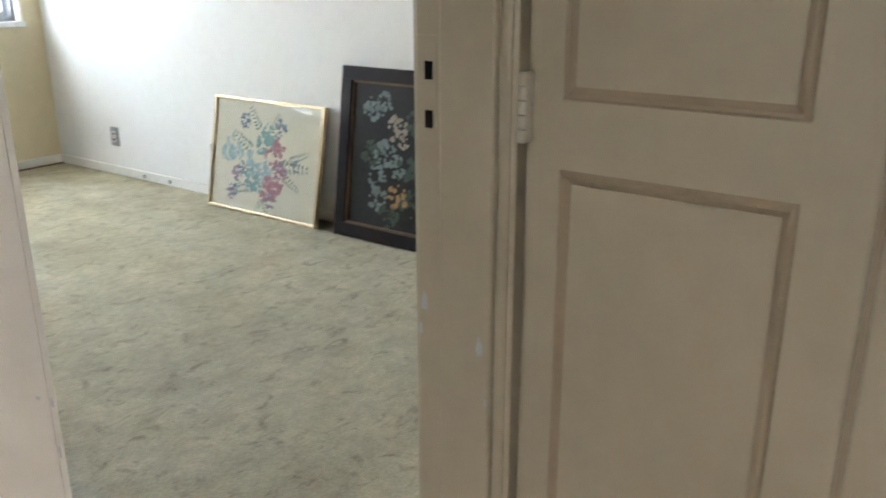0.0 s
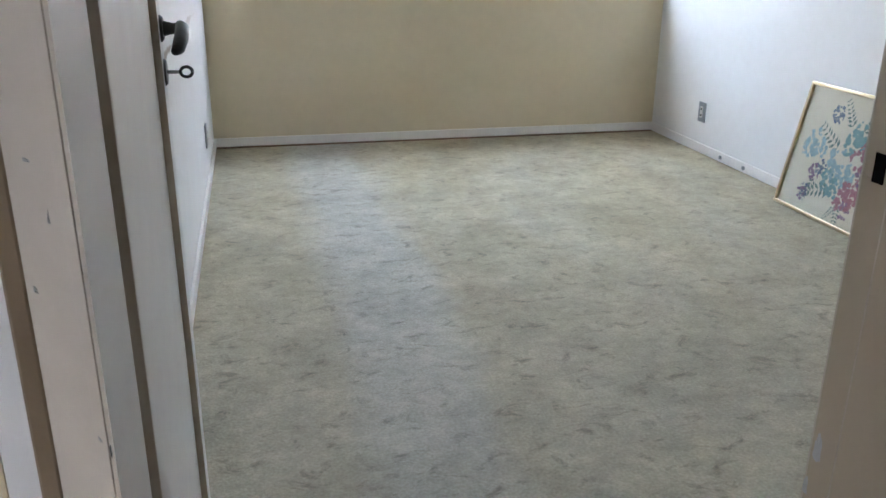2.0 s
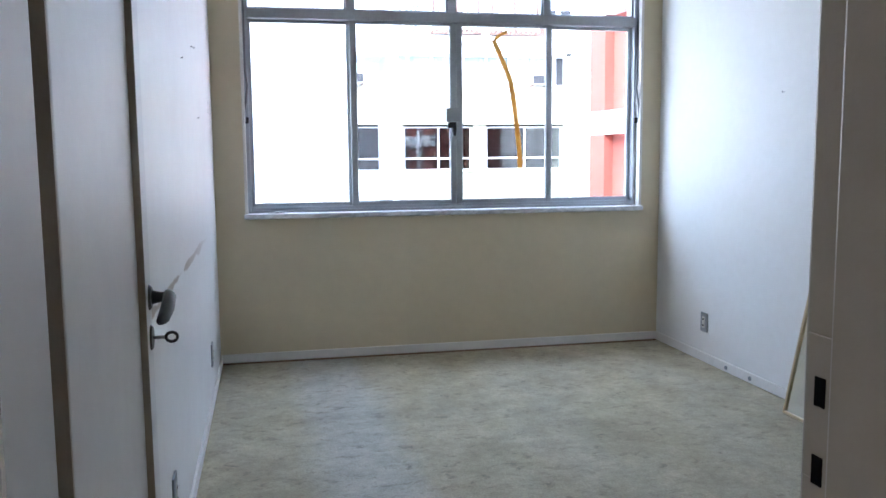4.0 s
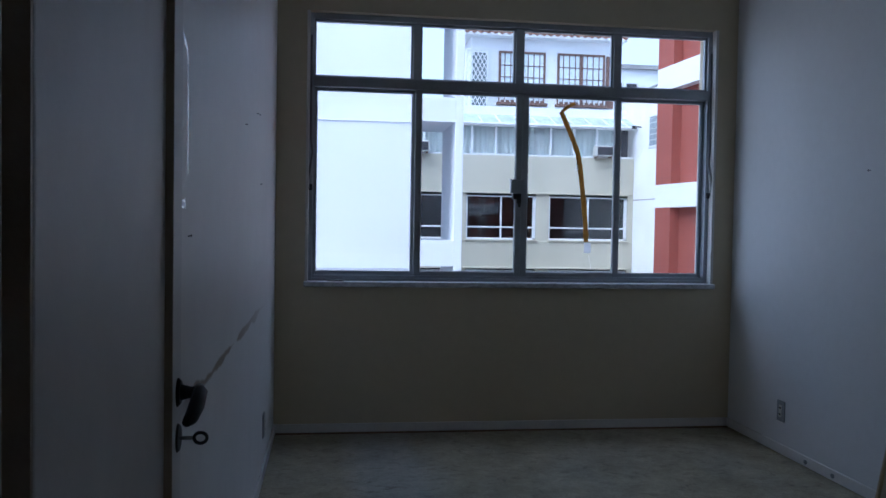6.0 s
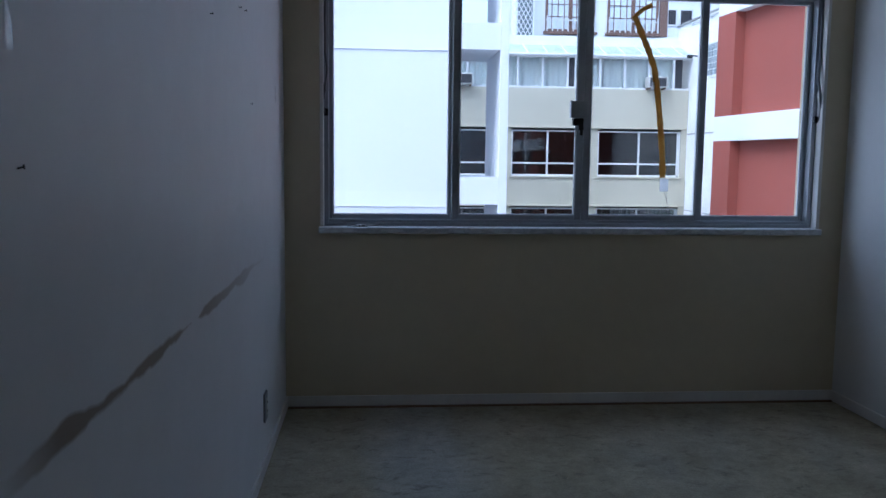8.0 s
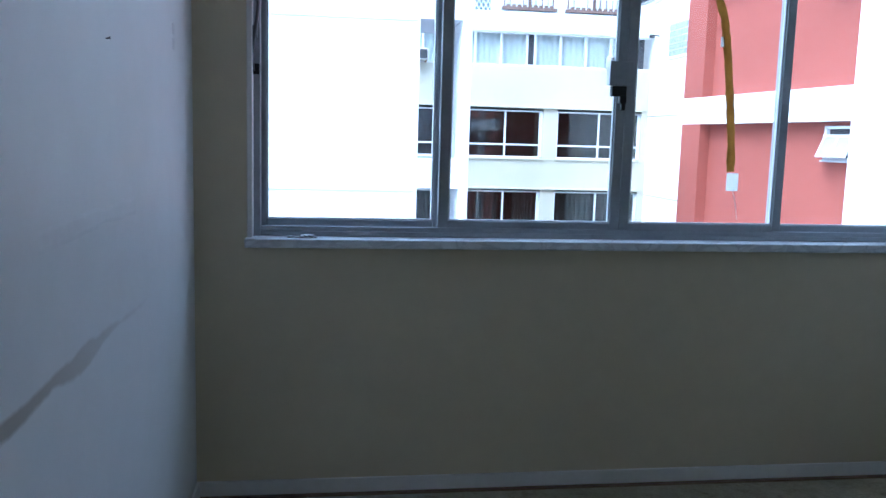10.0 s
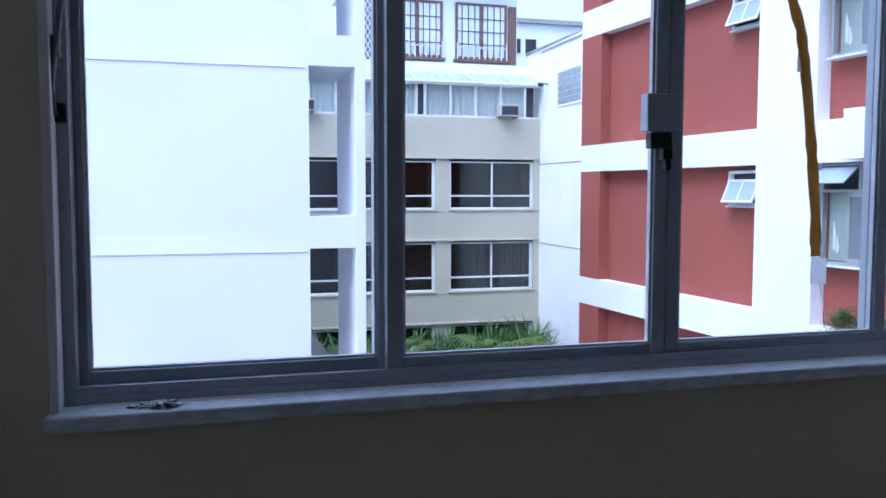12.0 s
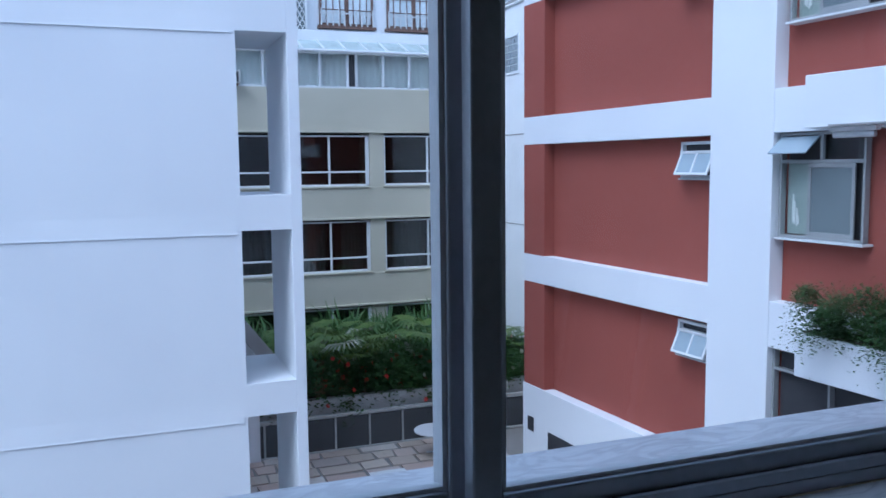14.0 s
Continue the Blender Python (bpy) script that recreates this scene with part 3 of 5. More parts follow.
def ribbon(points, width, y, wob):
    bm = bmesh.new()
    rng = random.Random(5)
    rows = []
    pts = []
    for (a, b) in zip(points, points[1:]):
        for k in range(6):
            t = k / 6
            pts.append((a[0] + (b[0] - a[0]) * t, a[1] + (b[1] - a[1]) * t))
    pts.append(points[-1])
    for i, p in enumerate(pts):
        q0, q1 = pts[max(0, i - 1)], pts[min(len(pts) - 1, i + 1)]
        d = Vector((q1[0] - q0[0], 0, q1[1] - q0[1])).normalized()
        side = Vector((d.z, 0, -d.x))
        w = width * (0.85 + 0.3 * rng.random())
        c = Vector((p[0], y, p[1]))
        rows.append([bm.verts.new(c + side * w * u + Vector((0, -abs(math.cos(u * 3)) * wob * (0.5 + rng.random()), 0))) for u in (-0.5, -0.25, 0, 0.25, 0.5)])
    for r0, r1 in zip(rows, rows[1:]):
        for j in range(4):
            bm.faces.new((r0[j], r0[j + 1], r1[j + 1], r1[j]))
    bmesh.ops.solidify(bm, geom=bm.faces[:], thickness=0.0015)
    return bm


part("bent_top", ribbon([(1.725, 1.955), (1.76, 1.985), (1.81, 2.012)], 0.022, 0.070, 0.003), M_TAPE, tp, smooth=True)
part("strip", ribbon([(1.722, 1.958), (1.765, 1.865), (1.80, 1.79), (1.835, 1.70), (1.858, 1.56), (1.878, 1.40), (1.893, 1.26), (1.898, 1.155)], 0.032, 0.070, 0.005), M_TAPE, tp, smooth=True)
part("paper_end", box(1.885, 1.93, 0.0685, 0.0715, 1.085, 1.15, pose(0, 0, 0)), M_TAPE_PAPER, tp, "white paper scrap at the lower end")
part("paper_scrap", box(1.826, 1.842, 0.0675, 0.0700, 1.60, 1.635), M_TAPE_PAPER, tp, "white paper scrap beside the tape")
part("thread", tube([(1.91, 0.069, 1.09), (1.925, 0.069, 1.04), (1.935, 0.069, 0.98)], 0.0012, 5), M_PAPER, tp)


def crumple(centre, sx, sy, sz, seed):
    rng = random.Random(seed)
    bm = bmesh.new()
    bmesh.ops.create_icosphere(bm, subdivisions=3, radius=1)
    for v in bm.verts:
        k = 0.65 + 0.6 * noise.noise(v.co * 2.3 + Vector((seed, 0, 0))) + 0.1 * rng.random()
        v.co = Vector((v.co.x * sx * k, v.co.y * sy * k, max(-0.25, v.co.z) * sz * k)) + Vector(centre)
    return bm


rag = thing("crumpled_foil", (0.36, 0.0, 0.903), "small crumpled grey foil scrap on the marble sill", "scrap")
part("lump", crumple((0.372, -0.004, 0.906), 0.036, 0.022, 0.014, 3), M_STEEL, rag)
part("tail", crumple((0.325, 0.002, 0.905), 0.026, 0.012, 0.007, 8), M_STEEL, rag)

# ---- bedroom door and its frame ----
fr = thing("door_1", (0.4, -4.66, 0), "cream enamelled door frame with worn paint", "door frame", kind="structure")


def upright(plan, z0, z1):
    """A straight post over this outline in the plan."""
    bm = bmesh.new()
    lo, hi = [[bm.verts.new((x, y, z)) for x, y in plan] for z in (z0, z1)]
    bm.faces.new(lo)
    bm.faces.new(hi)
    for k in range(len(plan)):
        bm.faces.new((lo[k], lo[k - 1], hi[k - 1], hi[k]))
    return bm


part("hinge_jamb", upright([(0.161, -4.657), (0.163, -4.655), (0.163, -4.555), (0.161, -4.553), (0.09, -4.553), (0.09, -4.6075), (0.124, -4.6125)], 0, DH), M_LEAF, fr, "white painted hinge jamb with chips")
M_CASING = mat("scuffed_grey_enamel", (0.50, 0.45, 0.375), (0.40, 0.355, 0.295), rough=0.45, scale=5, fine=22, bump=0.2, bump_scale=40)
part("casing", upright([(0.1648, -4.6602), (0.1636, -4.656), (0.161, -4.6575), (0.1245, -4.6128), (0.1225, -4.6155)], 0, DH + 0.03), M_CASING, fr, "hall-side casing with scuff marks")
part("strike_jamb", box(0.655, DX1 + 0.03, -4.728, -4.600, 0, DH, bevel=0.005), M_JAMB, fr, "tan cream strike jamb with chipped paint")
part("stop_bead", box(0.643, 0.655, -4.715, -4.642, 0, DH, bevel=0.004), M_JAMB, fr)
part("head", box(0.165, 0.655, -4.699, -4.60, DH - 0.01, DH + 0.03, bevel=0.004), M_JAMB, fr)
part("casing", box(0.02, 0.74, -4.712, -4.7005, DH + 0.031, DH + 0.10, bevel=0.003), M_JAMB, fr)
part("chipped_edge", box(0.1095, 0.1222, -4.6135, -4.6085, 0, DH, bevel=0.002), M_MOULD, fr, "tan edge where the paint came off")
part("room_casing", box(0.668, 0.73, -4.5995, -4.588, 0, DH + 0.06, bevel=0.004), M_JAMB, fr)
sp = part("strike_plate", box(0.6538, 0.6549, -4.632, -4.606, 1.02, 1.12, bevel=0.001), M_JAMB, fr, "overpainted strike plate")
# thin black slabs on the plate, coloured as the holes' shade
for z0, z1 in ((1.068, 1.096), (1.014, 1.042)):
    part("latch_hole", box(0.6528, 0.6537, -4.627, -4.6165, z0 + 0.004, z1 - 0.004), M_HOLE, sp)
for i, (x, y, z, w, h) in enumerate(((0.6550, -4.612, 0.80, 0.006, 0.022), (0.6552, -4.606, 0.765, 0.004, 0.016), (0.6432, -4.700, 0.765, 0.006, 0.024), (0.6432, -4.655, 0.31, 0.007, 0.02), (0.6432, -4.709, 0.70, 0.003, 0.012))):
    part("paint_chip", crumple((x, y, z), 0.0009, w, h, 3 + i), M_CONC, fr, "grey chip in the paint")
for i, (x, y, z, w, h) in enumerate(((0.1628, -4.656, 0.90, 0.005, 0.009), (0.1628, -4.657, 0.86, 0.003, 0.012), (0.1628, -4.655, 0.55, 0.004, 0.008))):
    part("paint_chip", crumple((x, y, z), 0.0009, w, h, 13 + i), M_CONC, fr, "grey chip in the paint")
for u, z, w, h in ((0.82, 0.905, 0.0024, 0.004), (0.88, 0.872, 0.0012, 0.005), (0.35, 1.06, 0.004, 0.0018), (0.55, 1.03, 0.0012, 0.006), (0.15, 0.985, 0.0026, 0.004), (0.9, 0.70, 0.002, 0.005), (0.6, 0.62, 0.001, 0.007)):
    scuff = crumple((0, 0, 0), w, 0.0009, h, int(u * 100))
    bmesh.ops.transform(scuff, matrix=pose(0.1225 + 0.0423 * u, -4.6155 - 0.0447 * u, z, 0, 0, -46.5), verts=scuff.verts[:])
    part("scuff", scuff, M_CONC, fr, "dark scuff in the casing's paint")

door = thing("bedroom_door", (0.13, -4.5, 0.01), "white painted door standing open against the wall", "door")
SWING = Matrix.Translation((0.164, -4.515, 0)) @ Matrix.Rotation(radians(2.6), 4, "Z")   # hinge corner; local y runs along the leaf
leaf = part("leaf", box(-0.035, 0.0, 0.001, 0.528, 0.012, DH - 0.014, SWING, 0.002), M_LEAF, door)
part("hinge_edge", box(-0.034, -0.0005, -0.0035, 0.0005, 0.012, DH - 0.014, SWING), M_TANEDGE, leaf, "tan hinge edge")
part("stile", box(0.0002, 0.0082, 0.458, 0.527, 0.012, DH - 0.014, SWING, 0.0015), M_LEAF, leaf)
part("stile_edge", box(0.0002, 0.0084, 0.454, 0.4578, 0.012, DH - 0.014, SWING), M_TANEDGE, leaf, "tan edge of the raised stile")
for z in (0.3, 1.75):
    part("hinge", disc((0.160, -4.534, z), (0, 0, 1), 0.005, 0.09, 10), M_LEAF, door, "painted butt hinge")
hz, kz, hy = 1.068, 1.017, -4.018
handle = part("handle", disc((0.1475, hy, hz), (1, 0, 0), 0.016, 0.006, 22, 0.003), M_BLACK, door, "black metal lever handle", smooth=False)
part("spindle", tube([(0.1520, hy, hz), (0.1640, hy, hz), (0.1750, hy, hz)], 0.0072, 12, (1.3, 0.9, 1.0)), M_BLACK, handle, smooth=True)
part("lever", tube([(0.1720, hy + 0.009, hz + 0.003), (0.1750, hy - 0.006, hz + 0.001), (0.1750, hy - 0.028, hz - 0.008), (0.1720, hy - 0.050, hz - 0.018), (0.1690, hy - 0.060, hz - 0.020)], 0.0078, 10, (0.75, 1.05, 1.1, 0.95, 0.6)), M_BLACK, handle, smooth=True)
rose = part("keyhole_rose", disc((0.1475, hy, kz), (1, 0, 0), 0.016, 0.005, 22, 0.002), M_BLACK, door, "black keyhole rose")
key = part("key", tube([(0.1520, hy, kz), (0.1680, hy, kz)], 0.0022, 8), M_STEEL, door, "old steel key in the lock", smooth=True)
part("bow", tube([(0.1750 + 0.007 * math.cos(a), hy - 0.001, kz + 0.006 * math.sin(a)) for a in [i * math.pi / 8 for i in range(17)]], 0.0020, 8), M_BLACK, key, smooth=True)

# ---- hall cupboard ----
M_HINGE = mat("overpainted_hinge", (0.36, 0.31, 0.235), (0.30, 0.255, 0.19), rough=0.45)
cup = thing("hall_cupboard", (0.66, -5.1, 0), "tan cream built-in cupboard with moulded doors", "cupboard")
part("side_post", box(0.6515, 0.72, -4.738, -4.7295, 0, 2.3, bevel=0.003), M_JAMB, cup)
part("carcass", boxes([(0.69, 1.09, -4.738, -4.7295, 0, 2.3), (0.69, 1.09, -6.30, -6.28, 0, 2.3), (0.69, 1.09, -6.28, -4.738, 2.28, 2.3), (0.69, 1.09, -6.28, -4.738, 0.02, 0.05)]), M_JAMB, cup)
# filler sheet between the doors, the gap's shade in its colour
part("gap", box(0.669, 0.69, -6.28, -4.7445, 0.062, 2.268), M_MOULD, cup, "tan sheet coloured as the shaded gap behind the doors")


def cup_door(y1, y0, hinge_y):
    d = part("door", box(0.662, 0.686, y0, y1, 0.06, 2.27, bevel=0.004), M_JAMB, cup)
    for z0, z1 in ((0.14, 0.99), (1.062, 2.18)):
        a0, a1 = y0 + 0.062, y1 - 0.042
        bm = bmesh.new()
        prof = ((0.0, 0.6618), (0.0015, 0.6580), (0.004, 0.6556), (0.007, 0.6558), (0.010, 0.6588), (0.012, 0.6604), (0.014, 0.6618))
        rings = [[bm.verts.new((x, y, z)) for y, z in ((a0 + i, z0 + i), (a1 - i, z0 + i), (a1 - i, z1 - i), (a0 + i, z1 - i))] for i, x in prof]
        for q0, q1 in zip(rings, rings[1:]):
            for k in range(4):
                bm.faces.new((q0[k], q0[(k + 1) % 4], q1[(k + 1) % 4], q1[k]))
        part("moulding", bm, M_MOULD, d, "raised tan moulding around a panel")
        part("panel", box(0.6600, 0.6617, a0 + 0.0145, a1 - 0.0145, z0 + 0.0145, z1 - 0.0145), M_JAMB, d)
    for z in (0.35, 1.052, 1.95):
        hg = part("hinge", box(0.652, 0.664, hinge_y - 0.003, hinge_y + 0.009, z - 0.036, z + 0.036, bevel=0.002), M_HINGE, d, "overpainted butt hinge")
        for k in range(5):
            part("knuckle", disc((0.650, hinge_y + 0.003, z - 0.036 + k * 0.0148), (0, 0, 1), 0.006, 0.0132, 10), M_HINGE, hg)
    return d


cup_door(-4.743, -5.085, -4.749)
d2 = cup_door(-5.091, -5.433, -5.431)
part("knob", tube([(0.661, -5.11, 0.985), (0.645, -5.11, 0.985), (0.640, -5.11, 0.985), (0.632, -5.11, 0.985), (0.626, -5.11, 0.985)], 0.014, 14, (0.5, 0.5, 0.9, 1.0, 0.6)), M_BLACK, d2, "dark round knob", smooth=True)
cup_door(-5.439, -5.781, -5.445)

# ---- pictures leaning on the right wall ----


def lean(y_mid, foot, top_gap, height):
    """The pose of a picture that stands on the floor and leans on the wall: local x along it, y out of its face, z up."""
    a = math.atan2(foot - top_gap, height)
    m = Matrix.Translation((W - foot, y_mid, 0.004)) @ Matrix.Rotation(a, 4, "Y") @ Matrix.Rotation(radians(-90), 4, "Z")
    return m


def picture(name, m, w, h, bar, depth, frame_mat, label, inner=None):
    t = thing(name, m.translation, label, "picture")
    # local axes after m: x runs toward -y of the room, y runs out toward the wall (+x)
    part("frame_bar", box(-w / 2, w / 2, -depth * 0.2, depth, 0, bar, m, 0.003), frame_mat, t)
    part("frame_bar", box(-w / 2, w / 2, -depth * 0.2, depth, h - bar, h, m, 0.003), frame_mat, t)
    part("frame_bar", box(-w / 2, -w / 2 + bar, -depth * 0.2, depth, bar, h - bar, m, 0.003), frame_mat, t)
    part("frame_bar", box(w / 2 - bar, w / 2, -depth * 0.2, depth, bar, h - bar, m, 0.003), frame_mat, t)
    part("backing", box(-w / 2 + bar, w / 2 - bar, depth * 0.75, depth * 0.95, bar, h - bar, m), M_BACK, t)
    return t


def petals(bm, m, x, z, r, n, y, rng, squash=1.0):
    """A flower of n round petals, lying 1 mm apart on the picture's face."""
    for k in range(n):
        a, far = rng.random() * 6.283, r * math.sqrt(rng.random()) * 1.15
        cx, cz = x + math.cos(a) * far, z + math.sin(a) * far * squash
        rr = r * rng.uniform(0.10, 0.30)
        vs = [bm.verts.new(m @ Vector((cx + rr * math.cos(b) * (1 + 0.25 * math.sin(3 * b + k)), y - 0.00004 * k, cz + rr * squash * math.sin(b)))) for b in [2 * math.pi * j / 10 for j in range(10)]]
        bm.faces.new(vs)


def sprig(bm, m, x, z, length, ang, y, rng):
    """A stem with small pointed leaves on both sides."""
    for k in range(7):
        u = k / 6
        px, pz = x + math.cos(ang) * length * u, z + math.sin(ang) * length * u
        for s in (-1, 1):
            b = ang + s * (0.9 + 0.3 * rng.random())
            L = length * 0.26 * (1.1 - 0.5 * u)
            d = Vector((math.cos(b), 0, math.sin(b)))
            e = Vector((-math.sin(b), 0, math.cos(b)))
            o = Vector((px, y, pz))
            bm.faces.new([bm.verts.new(m @ (o + p)) for p in (Vector(), d * L * 0.5 + e * L * 0.2, d * L, d * L * 0.5 - e * L * 0.2)])


rng = random.Random(11)
m1 = lean(-2.03, 0.15, 0.035, 0.57)
pic = picture("flower_picture", m1, 0.785, 0.585, 0.016, 0.022, M_GOLD, "gold-framed floral embroidery leaning against the wall")
M_LINEN = mat("ecru_linen", (0.80, 0.71, 0.60), (0.72, 0.63, 0.52), rough=0.85, scale=5, fine=120, bump=0.3, bump_scale=300)
canvas = part("canvas", box(-0.376, 0.376, 0.009, 0.013, 0.016, 0.569, m1), M_LINEN, pic, "ecru cloth with stitched flowers")
tints = {"teal": (0.26, 0.42, 0.45), "sky_blue": (0.42, 0.55, 0.62), "rose": (0.50, 0.22, 0.27), "mauve": (0.36, 0.22, 0.34), "slate": (0.20, 0.24, 0.36), "leaf": (0.20, 0.28, 0.26)}
mats = {k: mat(k + "_thread", v, tuple(c * 0.7 for c in v), rough=0.8, scale=40, fine=160, bump=0.4, bump_scale=300) for k, v in tints.items()}
plan = {"teal": [(0.00, 0.36, 0.060), (-0.06, 0.16, 0.05), (0.02, 0.42, 0.045), (-0.10, 0.19, 0.035)],
        "sky_blue": [(-0.05, 0.27, 0.065), (0.0, 0.22, 0.05), (-0.24, 0.33, 0.05), (-0.21, 0.30, 0.04), (-0.28, 0.29, 0.04)],
        "rose": [(0.06, 0.33, 0.055), (0.09, 0.36, 0.04), (0.07, 0.16, 0.06), (0.03, 0.12, 0.04), (0.10, 0.20, 0.045)],
        "mauve": [(-0.19, 0.20, 0.035), (0.11, 0.25, 0.04), (-0.23, 0.09, 0.03), (0.07, 0.09, 0.035)],
        "slate": [(-0.16, 0.47, 0.035), (0.10, 0.46, 0.035), (-0.22, 0.11, 0.03), (-0.16, 0.23, 0.03), (0.22, 0.28, 0.025)]}
for k, spots in plan.items():
    for x, z, r in spots:
        bm = bmesh.new()
        petals(bm, m1, x, z, r, 26, 0.0085, rng)
        part("stitched_flower", bm, mats[k], canvas, "stitched " + k.replace("_", " ") + " flower", kind="stuff")
bm = bmesh.new()
for x, z, L, a in ((0.12, 0.27, 0.17, 0.0), (0.14, 0.22, 0.12, -0.5), (-0.10, 0.33, 0.15, 2.6), (-0.08, 0.15, 0.16, 3.5), (0.02, 0.10, 0.10, -1.4), (0.03, 0.43, 0.10, 1.1), (-0.05, 0.44, 0.12, 2.2), (0.18, 0.30, 0.12, 0.4), (-0.18, 0.16, 0.1, 4.4), (0.0, 0.08, 0.07, -2.2)):
    sprig(bm, m1, x, z, L, a, 0.0084, rng)
part("stitched_leaves", bm, mats["leaf"], canvas, "stitched grey-green leaf sprigs")
part("glazing", box(-0.376, 0.376, 0.0, 0.002, 0.016, 0.569, m1), M_PICGLASS, pic, "reflecting picture glass").visible_shadow = False

M_GILT = mat("dull_brown_gilt", (0.17, 0.105, 0.05), (0.10, 0.06, 0.03), rough=0.5, metal=0.3, scale=12, fine=50)
m2 = lean(-2.85, 0.14, 0.03, 0.76)
pic = picture("still_life_painting", m2, 0.62, 0.785, 0.062, 0.04, M_DARKW, "dark framed flower still life leaning against the wall")
part("gilt_slip", boxes([(-0.248, 0.248, 0.0, 0.02, 0.062, 0.072), (-0.248, 0.248, 0.0, 0.02, 0.713, 0.723), (-0.248, -0.238, 0.0, 0.02, 0.072, 0.713), (0.238, 0.248, 0.0, 0.02, 0.072, 0.713)], m2, 0.002), M_GILT, pic, "narrow dull gilt slip")
M_OIL = mat("dark_oil_ground", (0.014, 0.013, 0.012), (0.035, 0.036, 0.034), rough=0.4, scale=5, fine=30, bump=0.3, bump_scale=120)
M_OIL.node_tree.nodes["Principled BSDF"].inputs["Specular IOR Level"].default_value = 0.2
canvas = part("canvas", box(-0.238, 0.238, 0.012, 0.016, 0.072, 0.713, m2), M_OIL, pic, "dark oil painting of a flower bunch")
oils = {"cream": ((0.42, 0.33, 0.25), [(0.02, 0.53, 0.05), (0.06, 0.47, 0.03)]), "orange": ((0.42, 0.23, 0.09), [(0.04, 0.22, 0.05)]),
        "pale_grey": ((0.20, 0.24, 0.23), [(-0.05, 0.42, 0.055), (-0.08, 0.30, 0.045), (0.03, 0.36, 0.045), (-0.07, 0.20, 0.045), (-0.12, 0.60, 0.05), (-0.06, 0.64, 0.04)]),
        "dark_green": ((0.05, 0.075, 0.05), [(0.10, 0.35, 0.06), (-0.12, 0.40, 0.05), (0.11, 0.55, 0.05), (0.0, 0.13, 0.05), (0.12, 0.2, 0.05)])}
for k, (c, spots) in oils.items():
    oil = mat(k + "_oil_paint", c, tuple(v * 0.55 for v in c), rough=0.3, scale=25, fine=90, bump=0.4)
    for x, z, r in spots:
        bm = bmesh.new()
        petals(bm, m2, x, z, r, 26, 0.0112, rng)
        part("painted_flower", bm, oil, canvas, "painted " + k.replace("_", " ") + " bloom", kind="stuff")

# ---- outside: the unseen shell of our own building, the ground ----
GZ = -6.2
solid("ground", box(-400, 400, -400, 400, GZ - 0.3, GZ - 0.012), M_GROUND, "grey concrete courtyard ground", "ground", kind="structure")
# added out of view to block daylight; low side wall leaves the hall lit
own = thing("own_building", (1.4, -5, GZ), "unseen plain white shell around the bedroom that blocks daylight", "building", kind="structure")
part("wall", boxes([(-9, -0.15, 0.0, OUT, GZ, 9), (W + 0.15, 12, 0.0, OUT, GZ, 9), (-0.15, W + 0.15, 0.0, OUT, GZ, -0.2), (-0.15, W + 0.15, 0.0, OUT, HIGH + 0.2, 9)]), M_WHITE, own)
part("roof", box(-9, 12, -12, 0, 8.8, 9), M_CONC, own)
part("back_wall", boxes([(-9, 12, -12, -11.8, GZ, 8.8), (-9, -8.8, -11.8, 0, GZ, -0.5), (11.8, 12, -11.8, 0, GZ, 8.8)]), M_WHITE, own)

# ---- white building with an open concrete frame at its edge ----
YW = 12.09
wb = thing("white_apartment_building", (-4, YW + 3, GZ), "white rendered apartment block with deep open slots", "building")
part("wall", box(-20, 2.09, YW, YW + 9, GZ, 6.9), M_WHITE, wb)
part("column", box(2.85, 3.02, YW, YW + 2.0, GZ, 6.9, bevel=0.01), M_WHITE, wb)
for z0, z1 in ((-5.5, -4.95), (-2.52, -2.01), (0.36, 0.89), (3.33, 3.83), (6.3, 6.9)):
    part("beam", box(2.09, 2.85, YW + 0.001, YW + 2.0, z0, z1), M_WHITE, wb)
for z in (-5.55, -2.60, 0.31, 3.29):
    bm = bmesh.new()
    ends = [[bm.verts.new((x, YW + dy, z + dz)) for dy, dz in ((-0.001, 0), (-0.02, 0), (-0.016, 0.02), (-0.001, 0.30))] for x in (-20, 2.03)]
    for k in range(4):
        bm.faces.new((ends[0][k], ends[0][(k + 1) % 4], ends[1][(k + 1) % 4], ends[1][k]))
    bm.faces.new(ends[0])
    bm.faces.new(ends[1])
    part("wall_band", bm, M_WHITE, wb, "drip band tapering into the render")
part("slot_wall", box(2.09, 2.85, YW + 1.95, YW + 2.0, 3.83, 4.05), M_WHITE, wb)

# ---- cream building at the end of the court ----
YY, XS = 26.69, 12.16
cb = thing("cream_apartment_building", (8, YY + 3, GZ), "cream rendered apartment block with long window bands", "building")
# one flat sheet whose dark colour stands in for the rooms' shade
part("inner_wall", box(-2, XS, YY + 1.3, YY + 1.4, GZ, 5.6), M_DARKPANE, cb, "dark sheet coloured as the unlit rooms behind the glass")
for z0, z1 in ((2.44, 3.88), (-0.46, 0.60), (-3.42, -2.32), (GZ, -5.1)):
    part("spandrel", box(-2, XS - 0.003, YY, YY + 1.3, z0, z1, bevel=0.01), M_CREAM, cb, "cream rendered spandrel")
    part("drip_edge", box(-2, XS - 0.25, YY - 0.07, YY + 0.0, z0 - 0.02, z0 + 0.05, bevel=0.01), M_CREAM, cb)
